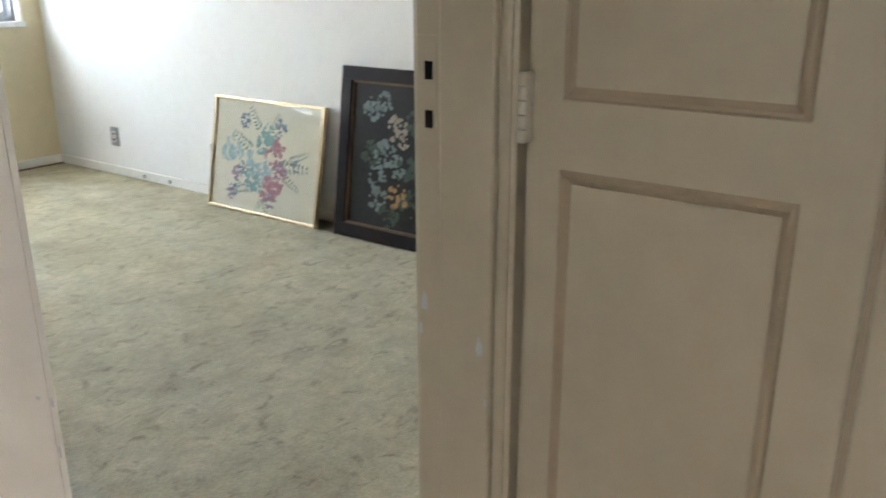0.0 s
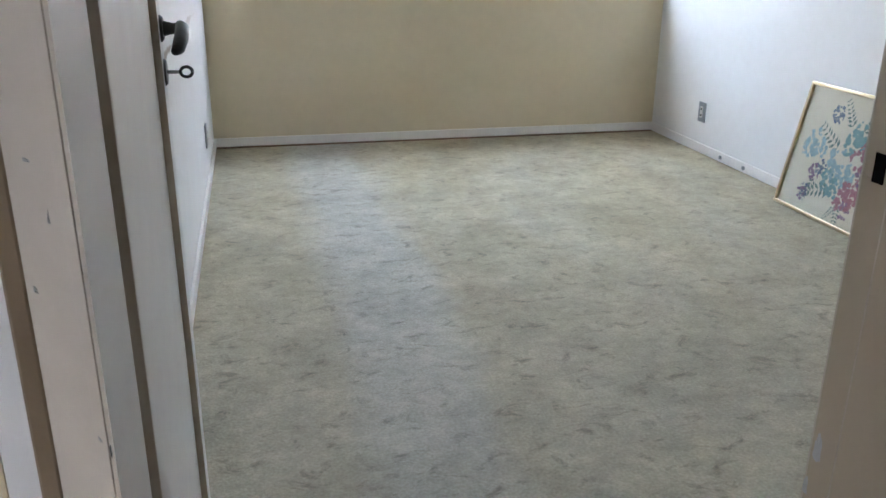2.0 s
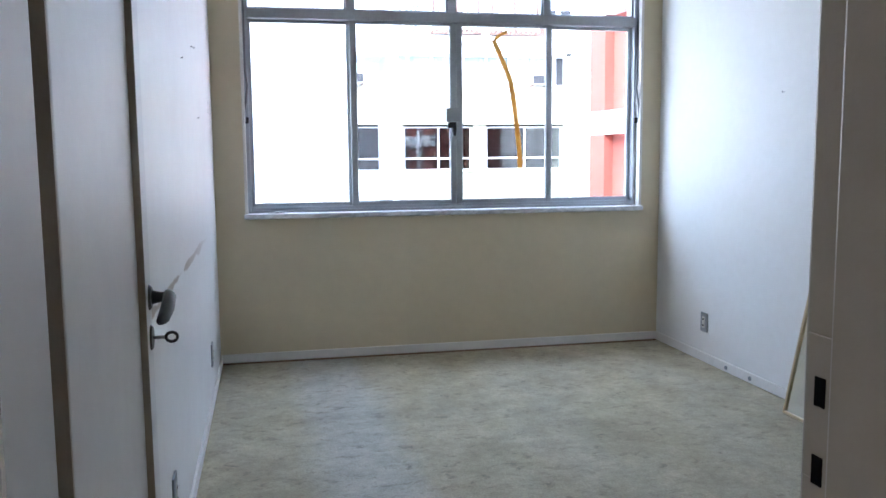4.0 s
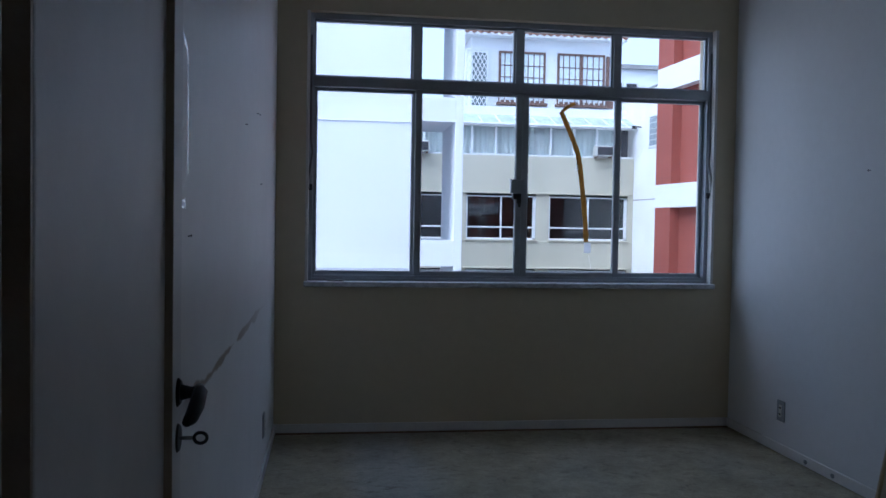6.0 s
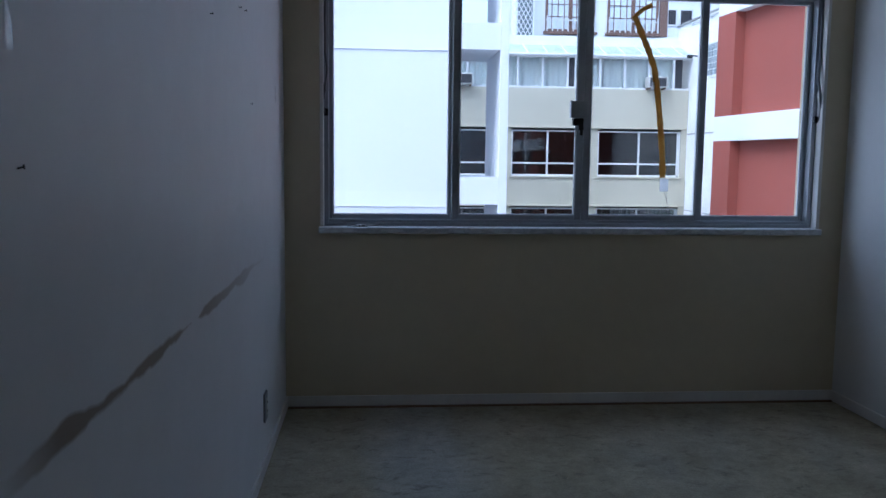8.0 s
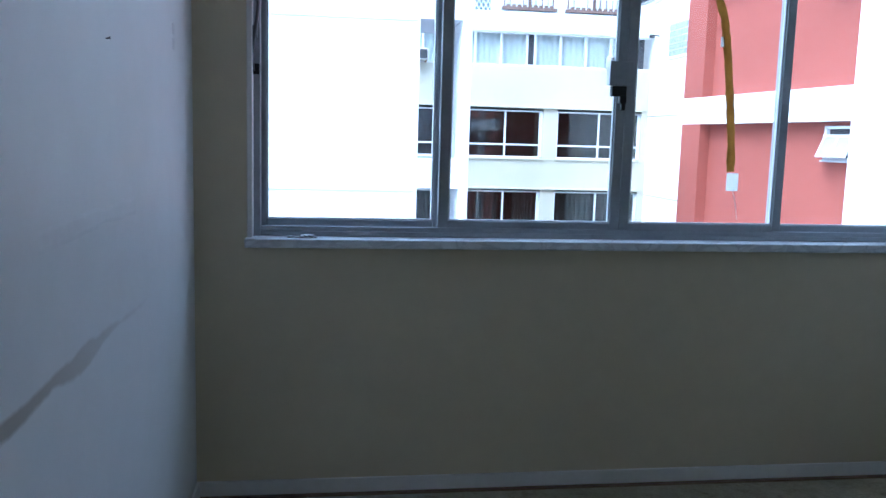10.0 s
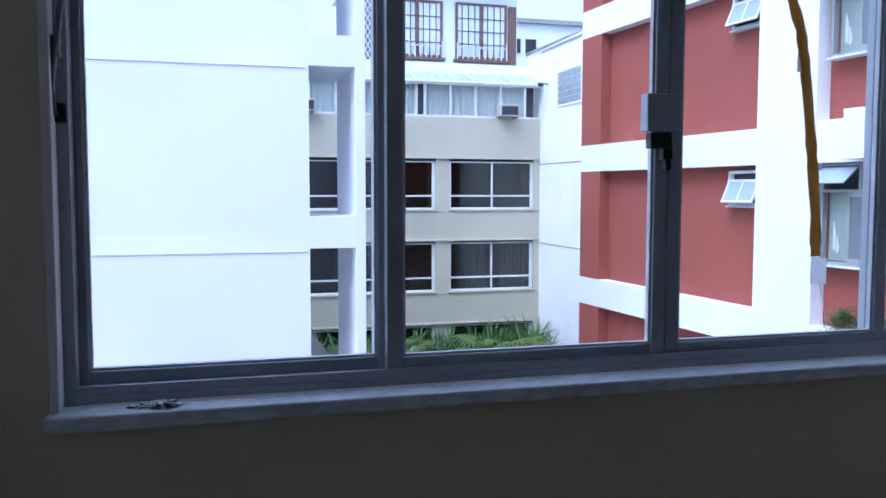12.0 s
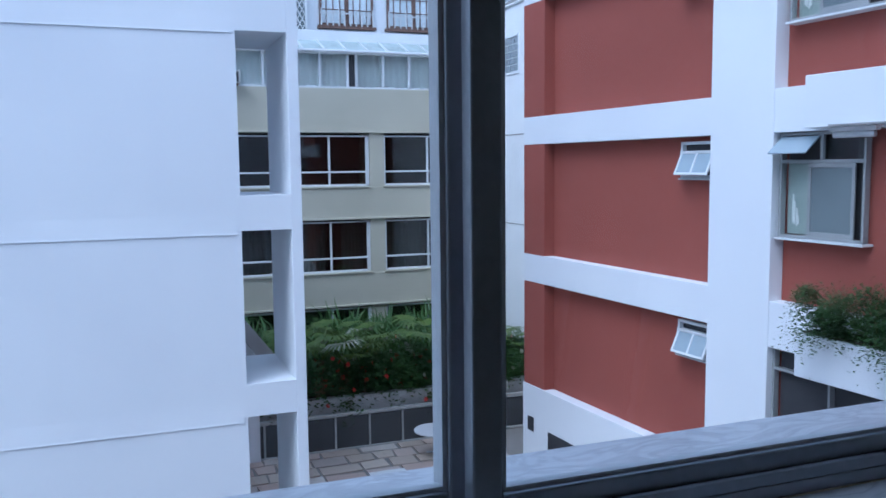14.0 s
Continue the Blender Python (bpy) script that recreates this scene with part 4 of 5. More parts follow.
for z0, z1 in ((0.60, 2.44), (-2.32, -0.46), (-5.1, -3.42)):
    for x0, x1 in ((1.0, 1.5), (5.05, 5.5), (8.24, 8.76), (11.93, XS)):
        part("pier", box(x0, x1, YY + 0.03, YY + 1.3, z0, z1), M_CREAM, cb)


def cream_window(x0, x1, z0, z1, curtain):
    y = YY + 0.12
    w = part("window", boxes([(x0, x1, y - 0.04, y + 0.04, z0, z0 + 0.07), (x0, x1, y - 0.04, y + 0.04, z1 - 0.05, z1), (x0, x0 + 0.06, y - 0.04, y + 0.04, z0, z1), (x1 - 0.12, x1, y - 0.04, y + 0.04, z0, z1)], bevel=0.008), M_FRAME, cb, "long sliding window in a pale metal frame")
    zb = z0 + 0.45
    part("rail", box(x0 + 0.06, x1 - 0.12, y - 0.05, y + 0.05, zb, zb + 0.06, bevel=0.01), M_FRAME, w)
    n = max(2, round((x1 - x0) / 1.6))
    for k in range(n):
        a, b = x0 + (x1 - x0) * k / n, x0 + (x1 - x0) * (k + 1) / n
        if k:
            part("mullion", box(a - 0.032, a + 0.032, y - 0.05, y + 0.05, z0, z1, bevel=0.008), M_FRAME, w)
        part("pane", box(a + 0.03, b - 0.03, y + 0.0, y + 0.008, zb + 0.07, z1 - 0.05), M_OUTGLASS, w).visible_shadow = False
        part("pane", box(a + 0.03, b - 0.03, y + 0.0, y + 0.008, z0 + 0.07, zb), M_OUTGLASS, w)
        if curtain:
            bm = bmesh.new()
            c0, c1 = a + 0.12 + 0.3 * ((k * 7 + int(z0 * 3)) % 3), b - 0.15
            st = 22
            rows = [[bm.verts.new((c0 + (c1 - c0) * i / st, y + 0.28 + 0.05 * math.sin(i * 1.9), z)) for z in (z0, z1)] for i in range(st + 1)]
            for r0, r1 in zip(rows, rows[1:]):
                bm.faces.new((r0[0], r1[0], r1[1], r0[1]))
            bmesh.ops.solidify(bm, geom=bm.faces[:], thickness=0.01)
            part("curtain", bm, M_CURTAIN, w, "drawn grey-green curtain")
    part("sill", box(x0 - 0.05, x1 + 0.05, YY - 0.05, y - 0.04, z0 - 0.05, z0 + 0.005, bevel=0.01), M_CREAM, w)


for z0, z1, cur in ((0.64, 2.34, False), (-2.27, -0.54, True), (-5.05, -3.5, False)):
    for x0, x1 in ((1.5, 5.05), (5.5, 8.24), (8.76, 11.93)):
        cream_window(x0, x1, z0, z1, cur)

# glazed veranda with a sloping glass roof
ver = part("veranda", boxes([(-2, XS, YY + 0.04, YY + 0.16, 3.88, 3.95), (-2, XS, YY + 0.04, YY + 0.16, 5.0, 5.07)], bevel=0.01), M_FRAME, cb, "glazed veranda with white curtains")
x = 2.9
k = 0
while x < 11.6:
    part("post", box(x - 0.04, x + 0.04, YY + 0.03, YY + 0.17, 3.95, 5.0), M_FRAME, ver)
    dark = k in (5, 10)
    x1 = min(x + (0.30 if k == 5 else 0.93), 11.95)
    part("pane", box(x + 0.04, x1 - 0.04, YY + 0.09, YY + 0.11, 3.95, 5.0), M_DARKPANE if dark else M_GLASS, ver, "" if not dark else "dark sheet coloured as an open window part").visible_shadow = False
    if not dark:
        bm = bmesh.new()
        st = 20
        rows = [[bm.verts.new((x + 0.02 + (x1 - x - 0.04) * i / st, YY + 0.175 + 0.012 * math.sin(i * 1.35 + k) + 0.01 * math.sin(i * 0.55 + 2 * k), z)) for z in (3.9, 5.03)] for i in range(st + 1)]
        for r0, r1 in zip(rows, rows[1:]):
            bm.faces.new((r0[0], r1[0], r1[1], r0[1]))
        bmesh.ops.solidify(bm, geom=bm.faces[:], thickness=0.008)
        part("curtain", bm, M_VEIL, ver, "thin white veranda curtain")
    x = x1
    k += 1
roof_glass = part("roof_glass", box(-2, XS, 0, 1.45, -0.012, 0.0, Matrix.Translation((0, YY - 0.22, 5.10)) @ Matrix.Rotation(radians(21), 4, "X")), M_ROOFGLASS, ver, "sloping wired glass roof")
roof_glass.visible_shadow = False
x = 2.4
while x < XS:
    part("roof_bar", box(x - 0.022, x + 0.022, -0.03, 1.5, 0.001, 0.05, Matrix.Translation((0, YY - 0.22, 5.10)) @ Matrix.Rotation(radians(21), 4, "X")), M_FRAME, ver)
    x += 0.72
part("gutter", box(2.0, XS, YY - 0.30, YY - 0.2, 5.03, 5.11, bevel=0.02), M_WHITE_OLD, ver)

for x in (10.47, 3.28):
    ac = thing("air_conditioner", (x + 0.35, YY - 0.2, 3.9), "box air conditioner set in the veranda wall", "air conditioner", "air conditioners")
    part("case", box(x, x + 0.72, YY - 0.42, YY + 0.03, 3.93, 4.33, bevel=0.02), M_AC, ac)
    part("grille", box(x + 0.06, x + 0.66, YY - 0.435, YY - 0.4205, 3.98, 4.28), M_DARKPANE, ac, "dark rear grille")
    part("bracket", boxes([(x + 0.05, x + 0.09, YY - 0.4, YY, 3.88, 3.93), (x + 0.62, x + 0.66, YY - 0.4, YY, 3.88, 3.93)]), M_BROWN, ac)

# penthouse
PY = 28.0
ph = part("penthouse", boxes([(5.8, 11.72, PY, PY + 4, 5.55, 8.64)]), M_WHITE, cb, "white penthouse with brown french windows")
part("parapet", box(-2, XS, PY - 0.35, PY - 0.15, 5.55, 5.9), M_WHITE_OLD, cb)
part("eave", box(5.4, 12.1, PY - 0.5, PY + 4.2, 8.64, 8.76, bevel=0.02), M_WHITE, ph)
for i in range(24):
    xx = 5.4 + i * 0.28
    part("roof_tile", tube([(xx + 0.14, PY - 0.55, 8.80), (xx + 0.14, PY + 1.8, 9.2)], 0.11, 8), M_TILE_ROOF, ph, smooth=True)
for x0, x1 in ((6.92, 8.82), (9.32, 11.29)):
    w = part("french_window", boxes([(x0, x1, PY - 0.09, PY - 0.002, 6.12, 6.2), (x0, x1, PY - 0.09, PY - 0.002, 8.06, 8.14), (x0, x0 + 0.08, PY - 0.09, PY - 0.002, 6.2, 8.06), (x1 - 0.08, x1, PY - 0.09, PY - 0.002, 6.2, 8.06),
                                     ((x0 + x1) / 2 - 0.07, (x0 + x1) / 2 + 0.07, PY - 0.1, PY - 0.002, 6.2, 8.06)]), M_BROWNWIN, ph, "brown wooden french window")
    n = 8
    for k in range(1, n):
        if k != n // 2:
            xx = x0 + (x1 - x0) * k / n
            part("glazing_bar", box(xx - 0.013, xx + 0.013, PY - 0.08, PY - 0.002, 6.2, 8.06), M_BROWNWIN, w)
    for zz in (6.66, 7.12, 7.58):
        part("glazing_bar", box(x0 + 0.08, x1 - 0.08, PY - 0.075, PY - 0.002, zz - 0.013, zz + 0.013), M_BROWNWIN, w)
    part("pane", box(x0 + 0.08, x1 - 0.08, PY - 0.04, PY - 0.003, 6.2, 8.06), M_FROST, w)
    part("ledge", box(x0 - 0.08, x1 + 0.08, PY - 0.22, PY - 0.002, 6.0, 6.1, bevel=0.01), M_BROWNWIN, w)
    rail = part("rail", boxes([(x0, x1, PY - 0.2, PY - 0.17, 6.50, 6.54)]), M_FRAME, w, "low white window rail")
    for k in range(10):
        xx = x0 + 0.04 + (x1 - x0 - 0.08) * k / 9
        part("baluster", box(xx - 0.02, xx + 0.02, PY - 0.2, PY - 0.17, 6.1, 6.60 if k % 3 else 6.68), M_FRAME, rail)
part("shutter", box(11.36, 11.68, PY - 0.06, PY - 0.002, 6.0, 8.1, bevel=0.01), M_BROWNWIN, ph, "narrow brown shutter")
# no opening is cut: a grey panel on the wall gives its dimness
part("recess", box(5.86, 6.44, PY - 0.012, PY - 0.001, 5.95, 8.05), M_HAZY, ph, "flat grey panel coloured as the dim opening behind the lattice")
lat = thing("lattice_screen", (6.0, PY - 0.3, 5.55), "white diagonal lattice screen on the terrace", "lattice")
for s in (-1, 1):
    for k in range(-6, 9):
        c = k * 0.17
        seg = []
        for i in range(45):
            z = i * 0.05
            xx = (c + s * z * 0.55) if s > 0 else (c + 0.9 - z * 0.55)
            if 0 <= xx <= 0.8:
                seg.append((5.58 + xx, PY - 0.3 - 0.015 * s, 5.9 + z))
        if len(seg) > 1:
            part("slat", tube([seg[0], seg[-1]], 0.022, 4), M_FRAME, lat)
part("frame", boxes([(5.52, 5.58, PY - 0.34, PY - 0.26, 5.55, 8.1), (6.38, 6.44, PY - 0.34, PY - 0.26, 5.55, 8.1), (5.58, 6.38, PY - 0.34, PY - 0.26, 8.05, 8.1)]), M_FRAME, lat)

# old white side wall with a glass-block window
sw = thing("side_wall", (XS + 0.3, 22, GZ), "weathered white party wall with stained top", "wall", kind="structure")
part("wall", box(XS, XS + 3.5, 17.0, YY + 1.4, GZ, 6.38), M_WHITE_OLD, sw)
part("coping", box(XS - 0.06, XS + 0.4, 17.0, YY + 1.4, 6.38, 6.46, bevel=0.02), M_CONC, sw)
part("pipe", tube([(XS - 0.03, YY - 0.1, 6.3), (XS - 0.03, 23.0, 6.34), (XS - 0.03, 17.5, 6.36)], 0.05, 8), M_WHITE_OLD, sw, smooth=True)
part("seam", box(XS - 0.012, XS - 0.001, 17.0, YY, 2.24, 2.28), M_CONC, sw)
part("seam", box(XS - 0.012, XS - 0.001, 17.0, YY, -0.60, -0.57), M_CONC, sw)
gb = part("block_window", boxes([(XS - 0.03, XS - 0.001, 23.2, 25.2, 4.17, 4.24), (XS - 0.03, XS - 0.001, 23.2, 25.2, 5.33, 5.40), (XS - 0.03, XS - 0.001, 23.2, 23.27, 4.24, 5.33), (XS - 0.03, XS - 0.001, 25.13, 25.2, 4.24, 5.33)]), M_WHITE, sw, "window of glass blocks")
for i in range(7):
    for j in range(5):
        part("glass_block", box(XS - 0.02, XS - 0.001, 23.29 + i * 0.263, 23.29 + i * 0.263 + 0.235, 4.26 + j * 0.214, 4.26 + j * 0.214 + 0.185), M_BLOCK, gb)
lamp = thing("wall_lamp", (XS - 0.2, 26.0, 5.0), "small dark lamp on the white side wall", "lamp")
part("arm", tube([(XS, 26.0, 5.06), (XS - 0.25, 26.0, 5.08)], 0.025, 8), M_BLACK, lamp)
part("head", box(XS - 0.38, XS - 0.2, 25.93, 26.07, 4.98, 5.1, bevel=0.02), M_BLACK, lamp)

fb = thing("far_building", (17, 36, GZ), "pale building behind the white side wall", "building")
part("wall", box(12.6, 24, 34, 42, GZ, 8.8), M_WHITE, fb)
part("roof", box(12.4, 24.2, 33.8, 42.2, 8.8, 9.0), M_CONC, fb)
for xx in (13.6, 14.35):
    w = part("window", boxes([(xx, xx + 0.62, 33.95, 34, 7.4, 7.46), (xx, xx + 0.62, 33.95, 34, 8.1, 8.16), (xx, xx + 0.05, 33.95, 34, 7.46, 8.1), (xx + 0.57, xx + 0.62, 33.95, 34, 7.46, 8.1)]), M_FRAME, fb)
    part("pane", box(xx + 0.05, xx + 0.57, 33.97, 33.999, 7.46, 8.1), M_DARKPANE, w)

# ---- red building ----
RED = Matrix(((-0.0715, -0.9974, 0, 9.148), (0.9974, -0.0715, 0, 10.17), (0, 0, 1, 0), (0, 0, 0, 1)))


def rbox(s0, s1, r0, r1, z0, z1, bevel=0.0):
    return box(s0, s1, r0, r1, z0, z1, RED, bevel)


rb = thing("red_apartment_building", (11, 11, GZ), "brick-red and white rendered apartment block", "building")
part("wall", rbox(-9.5, 5.78, -8, -0.25, GZ, 6.6), M_RED, rb, "brick-red rendered wall")
part("roof", rbox(-9.6, 5.9, -8, 0.1, 6.6, 6.75), M_CONC, rb)
part("pilaster", rbox(4.96, 5.80, -0.25, -0.004, -3.58, 6.6), M_RED, rb, "brick-red corner pilaster")
part("column", rbox(-1.27, 0.0, -0.25, 0.012, GZ, 6.6, 0.006), M_WHITE, rb, "broad white column")
for z0, z1 in ((1.74, 2.33), (-1.26, -0.65), (4.72, 5.32)):
    part("band", rbox(0.0, 5.81, -0.25, 0.0, z0, z1, 0.006), M_WHITE, rb, "white floor band")
part("base", rbox(0.0, 5.82, -0.25, 0.02, GZ, -3.58, 0.006), M_WHITE, rb, "white rendered base")
# dark plates on the face, coloured as the shade inside two openings
part("vent", rbox(5.35, 5.6, 0.0201, 0.03, -4.62, -4.3), M_DARKPANE, rb)
part("base_opening", rbox(3.7, 4.75, 0.0201, 0.03, -5.3, -4.45), M_DARKPANE, rb)
for z0, z1 in ((1.73, 2.36), (-1.40, -0.72), (4.7, 5.35)):
    part("band", rbox(-9.5, -1.27, -0.25, 0.0, z0, z1, 0.006), M_WHITE, rb, "white floor band")
part("balcony_front", rbox(-9.5, -2.02, 0.0, 0.25, 1.76, 2.46, 0.01), M_WHITE, rb)
part("awning", rbox(-3.9, -2.45, 0.0, 0.3, 1.765, 1.79, 0.004), M_CONC, rb, "thin grey awning edge")


def tilt_window(s0, s1, z0, z1):
    w = part("window", boxes([(s0, s1, -0.22, -0.14, z0, z0 + 0.05), (s0, s1, -0.22, -0.14, z1 - 0.05, z1), (s0, s0 + 0.05, -0.22, -0.14, z0, z1), (s1 - 0.05, s1, -0.22, -0.14, z0, z1), (s0, s1, -0.24, -0.12, z1 - 0.2, z1 - 0.15)], RED, 0.004), M_FRAME, rb, "small tilting bathroom window")
    # backing sheet coloured as the dark interior
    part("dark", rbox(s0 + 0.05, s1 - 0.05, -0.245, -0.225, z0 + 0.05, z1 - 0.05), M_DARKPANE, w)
    m = RED @ Matrix.Translation((0, -0.14, z1 - 0.18)) @ Matrix.Rotation(radians(24), 4, "X")
    h = z1 - z0 - 0.2
    part("sash", boxes([(s0 + 0.02, s1 - 0.02, -0.015, 0.015, -h, -h + 0.04), (s0 + 0.02, s0 + 0.06, -0.015, 0.015, -h + 0.04, 0), (s1 - 0.06, s1 - 0.02, -0.015, 0.015, -h + 0.04, 0), ((s0 + s1) / 2 - 0.02, (s0 + s1) / 2 + 0.02, -0.015, 0.015, -h + 0.04, 0)], m, 0.003), M_FRAME, w, "tilted open sash")
    part("pane", box(s0 + 0.06, s1 - 0.06, -0.004, 0.004, -h + 0.04, 0, m), M_TILT, w)
    part("sill", rbox(s0 - 0.03, s1 + 0.03, -0.25, -0.11, z0 - 0.03, z0 - 0.002, 0.005), M_FRAME, w)


for z in (1.06, -1.94, 4.06):
    tilt_window(0.04, 0.86, z, z + 0.60)


def big_window(s0, s1, z0, z1):
    zt = z1 - 0.43                      # underside of the top lights
    sm, sn, sd = s1 - 0.50, s1 - 1.26, s1 - 0.72
    w = part("window", boxes([(s0, s1, -0.20, -0.10, z0, z0 + 0.04), (s0, s1, -0.20, -0.10, z1 - 0.04, z1), (s0, s0 + 0.04, -0.20, -0.10, z0, z1), (s1 - 0.04, s1, -0.20, -0.10, z0, z1), (s0, s1, -0.20, -0.10, zt, zt + 0.05), (sd - 0.025, sd + 0.025, -0.20, -0.10, zt, z1)], RED, 0.006), M_GREYFRAME, rb, "kitchen window with sliding and tilting panes")
    # backing sheet with the kitchen's dimness in its colour
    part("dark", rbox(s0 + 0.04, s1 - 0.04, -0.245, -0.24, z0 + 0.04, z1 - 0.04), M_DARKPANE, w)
    # backing added to make the clear pane look paler
    part("screen", rbox(sm - 0.1, s1 - 0.05, -0.238, -0.232, z0 + 0.05, zt), M_CURTAIN, w, "pale backing added behind the glass")
    part("pane", rbox(sm, s1 - 0.04, -0.150, -0.144, z0 + 0.04, zt), M_GLASS, w, "clear fixed pane").visible_shadow = False
    bm = bmesh.new()
    for k in range(5):
        u = s1 - 0.14 - 0.035 * k
        bx(bm, u - 0.03, u, -0.226 + 0.008 * (k % 2), -0.218 + 0.008 * (k % 2), z0 + 0.16 + 0.03 * abs(k - 2), z0 + 0.62 - 0.10 * k, RED, 0.003)
    part("cloth", bm, M_PAPER, w, "pale cloth hanging behind the glass")
    sash_bar = part("sliding_sash", boxes([(sn, sm, -0.135, -0.105, z0 + 0.04, z0 + 0.11), (sn, sm, -0.135, -0.105, zt - 0.06, zt), (sn, sn + 0.05, -0.135, -0.105, z0 + 0.11, zt - 0.06), (sm - 0.05, sm, -0.135, -0.105, z0 + 0.11, zt - 0.06)], RED, 0.004), M_GREYFRAME, w)
    part("pane", rbox(sn + 0.05, sm - 0.05, -0.125, -0.119, z0 + 0.11, zt - 0.06), M_HAZY, sash_bar, "sliding pane coloured as its grey reflection")
    part("pane", rbox(s0 + 0.04, sd - 0.025, -0.15, -0.144, zt + 0.05, z1 - 0.04), M_OUTGLASS, w)
    m = RED @ Matrix.Translation((0, -0.10, z1 - 0.06)) @ Matrix.Rotation(radians(50), 4, "X")
    part("tilted_pane", box(sd + 0.03, s1 - 0.03, -0.01, 0.01, -0.36, 0, m, 0.003), M_TILT, w, "tilted open pane")
    part("sill", rbox(s0 - 0.04, s1 + 0.01, -0.25, -0.03, z0 - 0.035, z0 - 0.002, 0.006), M_FRAME, w)


big_window(-2.72, -1.30, 0.23, 1.72)
big_window(-2.95, -1.40, 3.27, 4.68)
tl = thing("tube_lamp", tuple(RED @ Vector((-2.6, 0.1, 1.7))), "white tube lamp under the grey awning", "lamp")
part("tube", tube([RED @ Vector((-2.95, 0.05, 1.66)), RED @ Vector((-2.35, 0.05, 1.66))], 0.045, 10), M_FRAME, tl, smooth=True)
part("holder", rbox(-3.0, -2.3, 0.0, 0.1, 1.70, 1.758, 0.01), M_FRAME, tl)
lw = part("window", boxes([(-3.6, -1.27, -0.2, -0.1, -1.44, -1.402), (-1.31, -1.27, -0.2, -0.1, -3.6, -1.44), (-2.3, -2.26, -0.2, -0.1, -3.6, -1.44), (-3.6, -1.31, -0.2, -0.1, -1.74, -1.70)], RED, 0.005), M_GREYFRAME, rb, "dark window below the flower box")
part("pane", rbox(-3.6, -1.33, -0.24, -0.22, -3.6, -1.46), M_DARKPANE, lw)
fbx = thing("flower_box", tuple(RED @ Vector((-3.5, 0.2, -1.4))), "white rendered flower box on the facade", "flower box")
part("trough", rbox(-5.5, -2.25, 0.001, 0.55, -1.55, -0.95, 0.02), M_WHITE, fbx)
part("soil", rbox(-5.4, -2.35, 0.05, 0.5, -0.95, -0.93), M_SOIL, fbx)

# ---- courtyard ----
terrace = thing("terrace", (5.5, 17, GZ), "terrace of pink-grey flagstones", "pavement", kind="structure")
rng = random.Random(4)
y = 12.0
stones = []
for k in range(14):
    wdt = (0.55, 0.72, 0.9, 1.05)[k % 4]
    bm = box(-wdt / 2 + 0.012, wdt / 2 - 0.012, -0.29, 0.29, -0.03, 0.02)
    for c in ((-1, -1), (-1, 1), (1, -1), (1, 1)):
        dx, dy = rng.uniform(-0.055, 0.012), rng.uniform(-0.07, 0.012)
        for v in bm.verts:
            if v.co.x * c[0] > 0 and v.co.y * c[1] > 0:
                v.co.x += c[0] * dx
                v.co.y += c[1] * dy
    stones.append((wdt, mesh_of("flagstone", bm, M_PAVE)))
while y < 20.2:
    x = 2.0 + rng.random() * 0.5
    while x < 9.2:
        wdt, me = rng.choice(stones)
        o = new("flagstone", me)
        o.parent = terrace
        o.matrix_parent_inverse = Matrix.Translation(terrace.location).inverted()
        o.location = (x + wdt / 2, y + 0.3 + rng.uniform(-0.03, 0.03), GZ + rng.random() * 0.006)
        o.rotation_euler = (0, 0, rng.uniform(-0.05, 0.05))
        x += wdt
    y += 0.61
part("bed", box(1.8, 9.4, 11.9, 20.3, GZ - 0.06, GZ - 0.018), M_CONC, terrace, "grey mortar joints")

fence = thing("fence", (7, 20.4, GZ), "low dark panel fence with pale posts", "fence")
x = 2.6
while x < 12.1:
    part("post", box(x - 0.022, x + 0.022, 20.36, 20.44, GZ, -5.2, bevel=0.006), M_AC, fence)
    part("panel", box(x + 0.03, x + 0.90, 20.385, 20.41, GZ + 0.02, -5.30), M_FENCE, fence)
    x += 0.93
part("bottom_rail", box(2.5, 12.1, 20.345, 20.384, GZ, GZ + 0.07, bevel=0.01), M_AC, fence)
part("top_rail", box(2.5, 12.1, 20.35, 20.45, -5.26, -5.18, bevel=0.01), M_AC, fence)
planter = thing("planter", (7, 22, GZ), "long concrete planting bed behind the fence", "planter")
part("front_wall", box(1.5, XS, 20.7, 20.95, GZ, -4.85, bevel=0.02), M_AC, planter)
part("soil", box(1.5, XS, 20.95, 26.6, GZ, -4.98), M_SOIL, planter)

st = thing("stair_ramp", (3.0, 20, GZ), "sloping grey stair parapet seen through the slots", "stairs")
part("parapet", box(-0.2, 1.7, 0.0, 0.25, -0.35, 0.0, Matrix.Translation((2.95, 20.0, -2.25)) @ Matrix.Rotation(radians(53), 4, "Y")), M_CONC, st)
part("wall", box(1.0, 3.4, 20.26, 20.5, GZ, -2.9), M_WHITE_OLD, st)

tb = thing("garden_table", (7.70, 19.05, GZ + 0.02), "round white garden table on the flagstones", "table")
part("top", disc((7.70, 19.05, -5.52), (0, 0, 1), 0.55, 0.035, 32, 0.012), M_TABLE, tb)
part("column", tube([(7.70, 19.05, GZ + 0.03), (7.70, 19.05, -5.52)], 0.045, 12), M_TABLE, tb, smooth=True)
for k in range(3):
    a = k * 2.094
    part("foot", tube([(7.70, 19.05, GZ + 0.12), (7.70 + 0.3 * math.cos(a), 19.05 + 0.3 * math.sin(a), GZ + 0.035)], 0.025, 8), M_TABLE, tb)
sl = thing("sun_lounger", (5.4, 18.3, GZ), "low pale folding lounger on the terrace", "lounger")
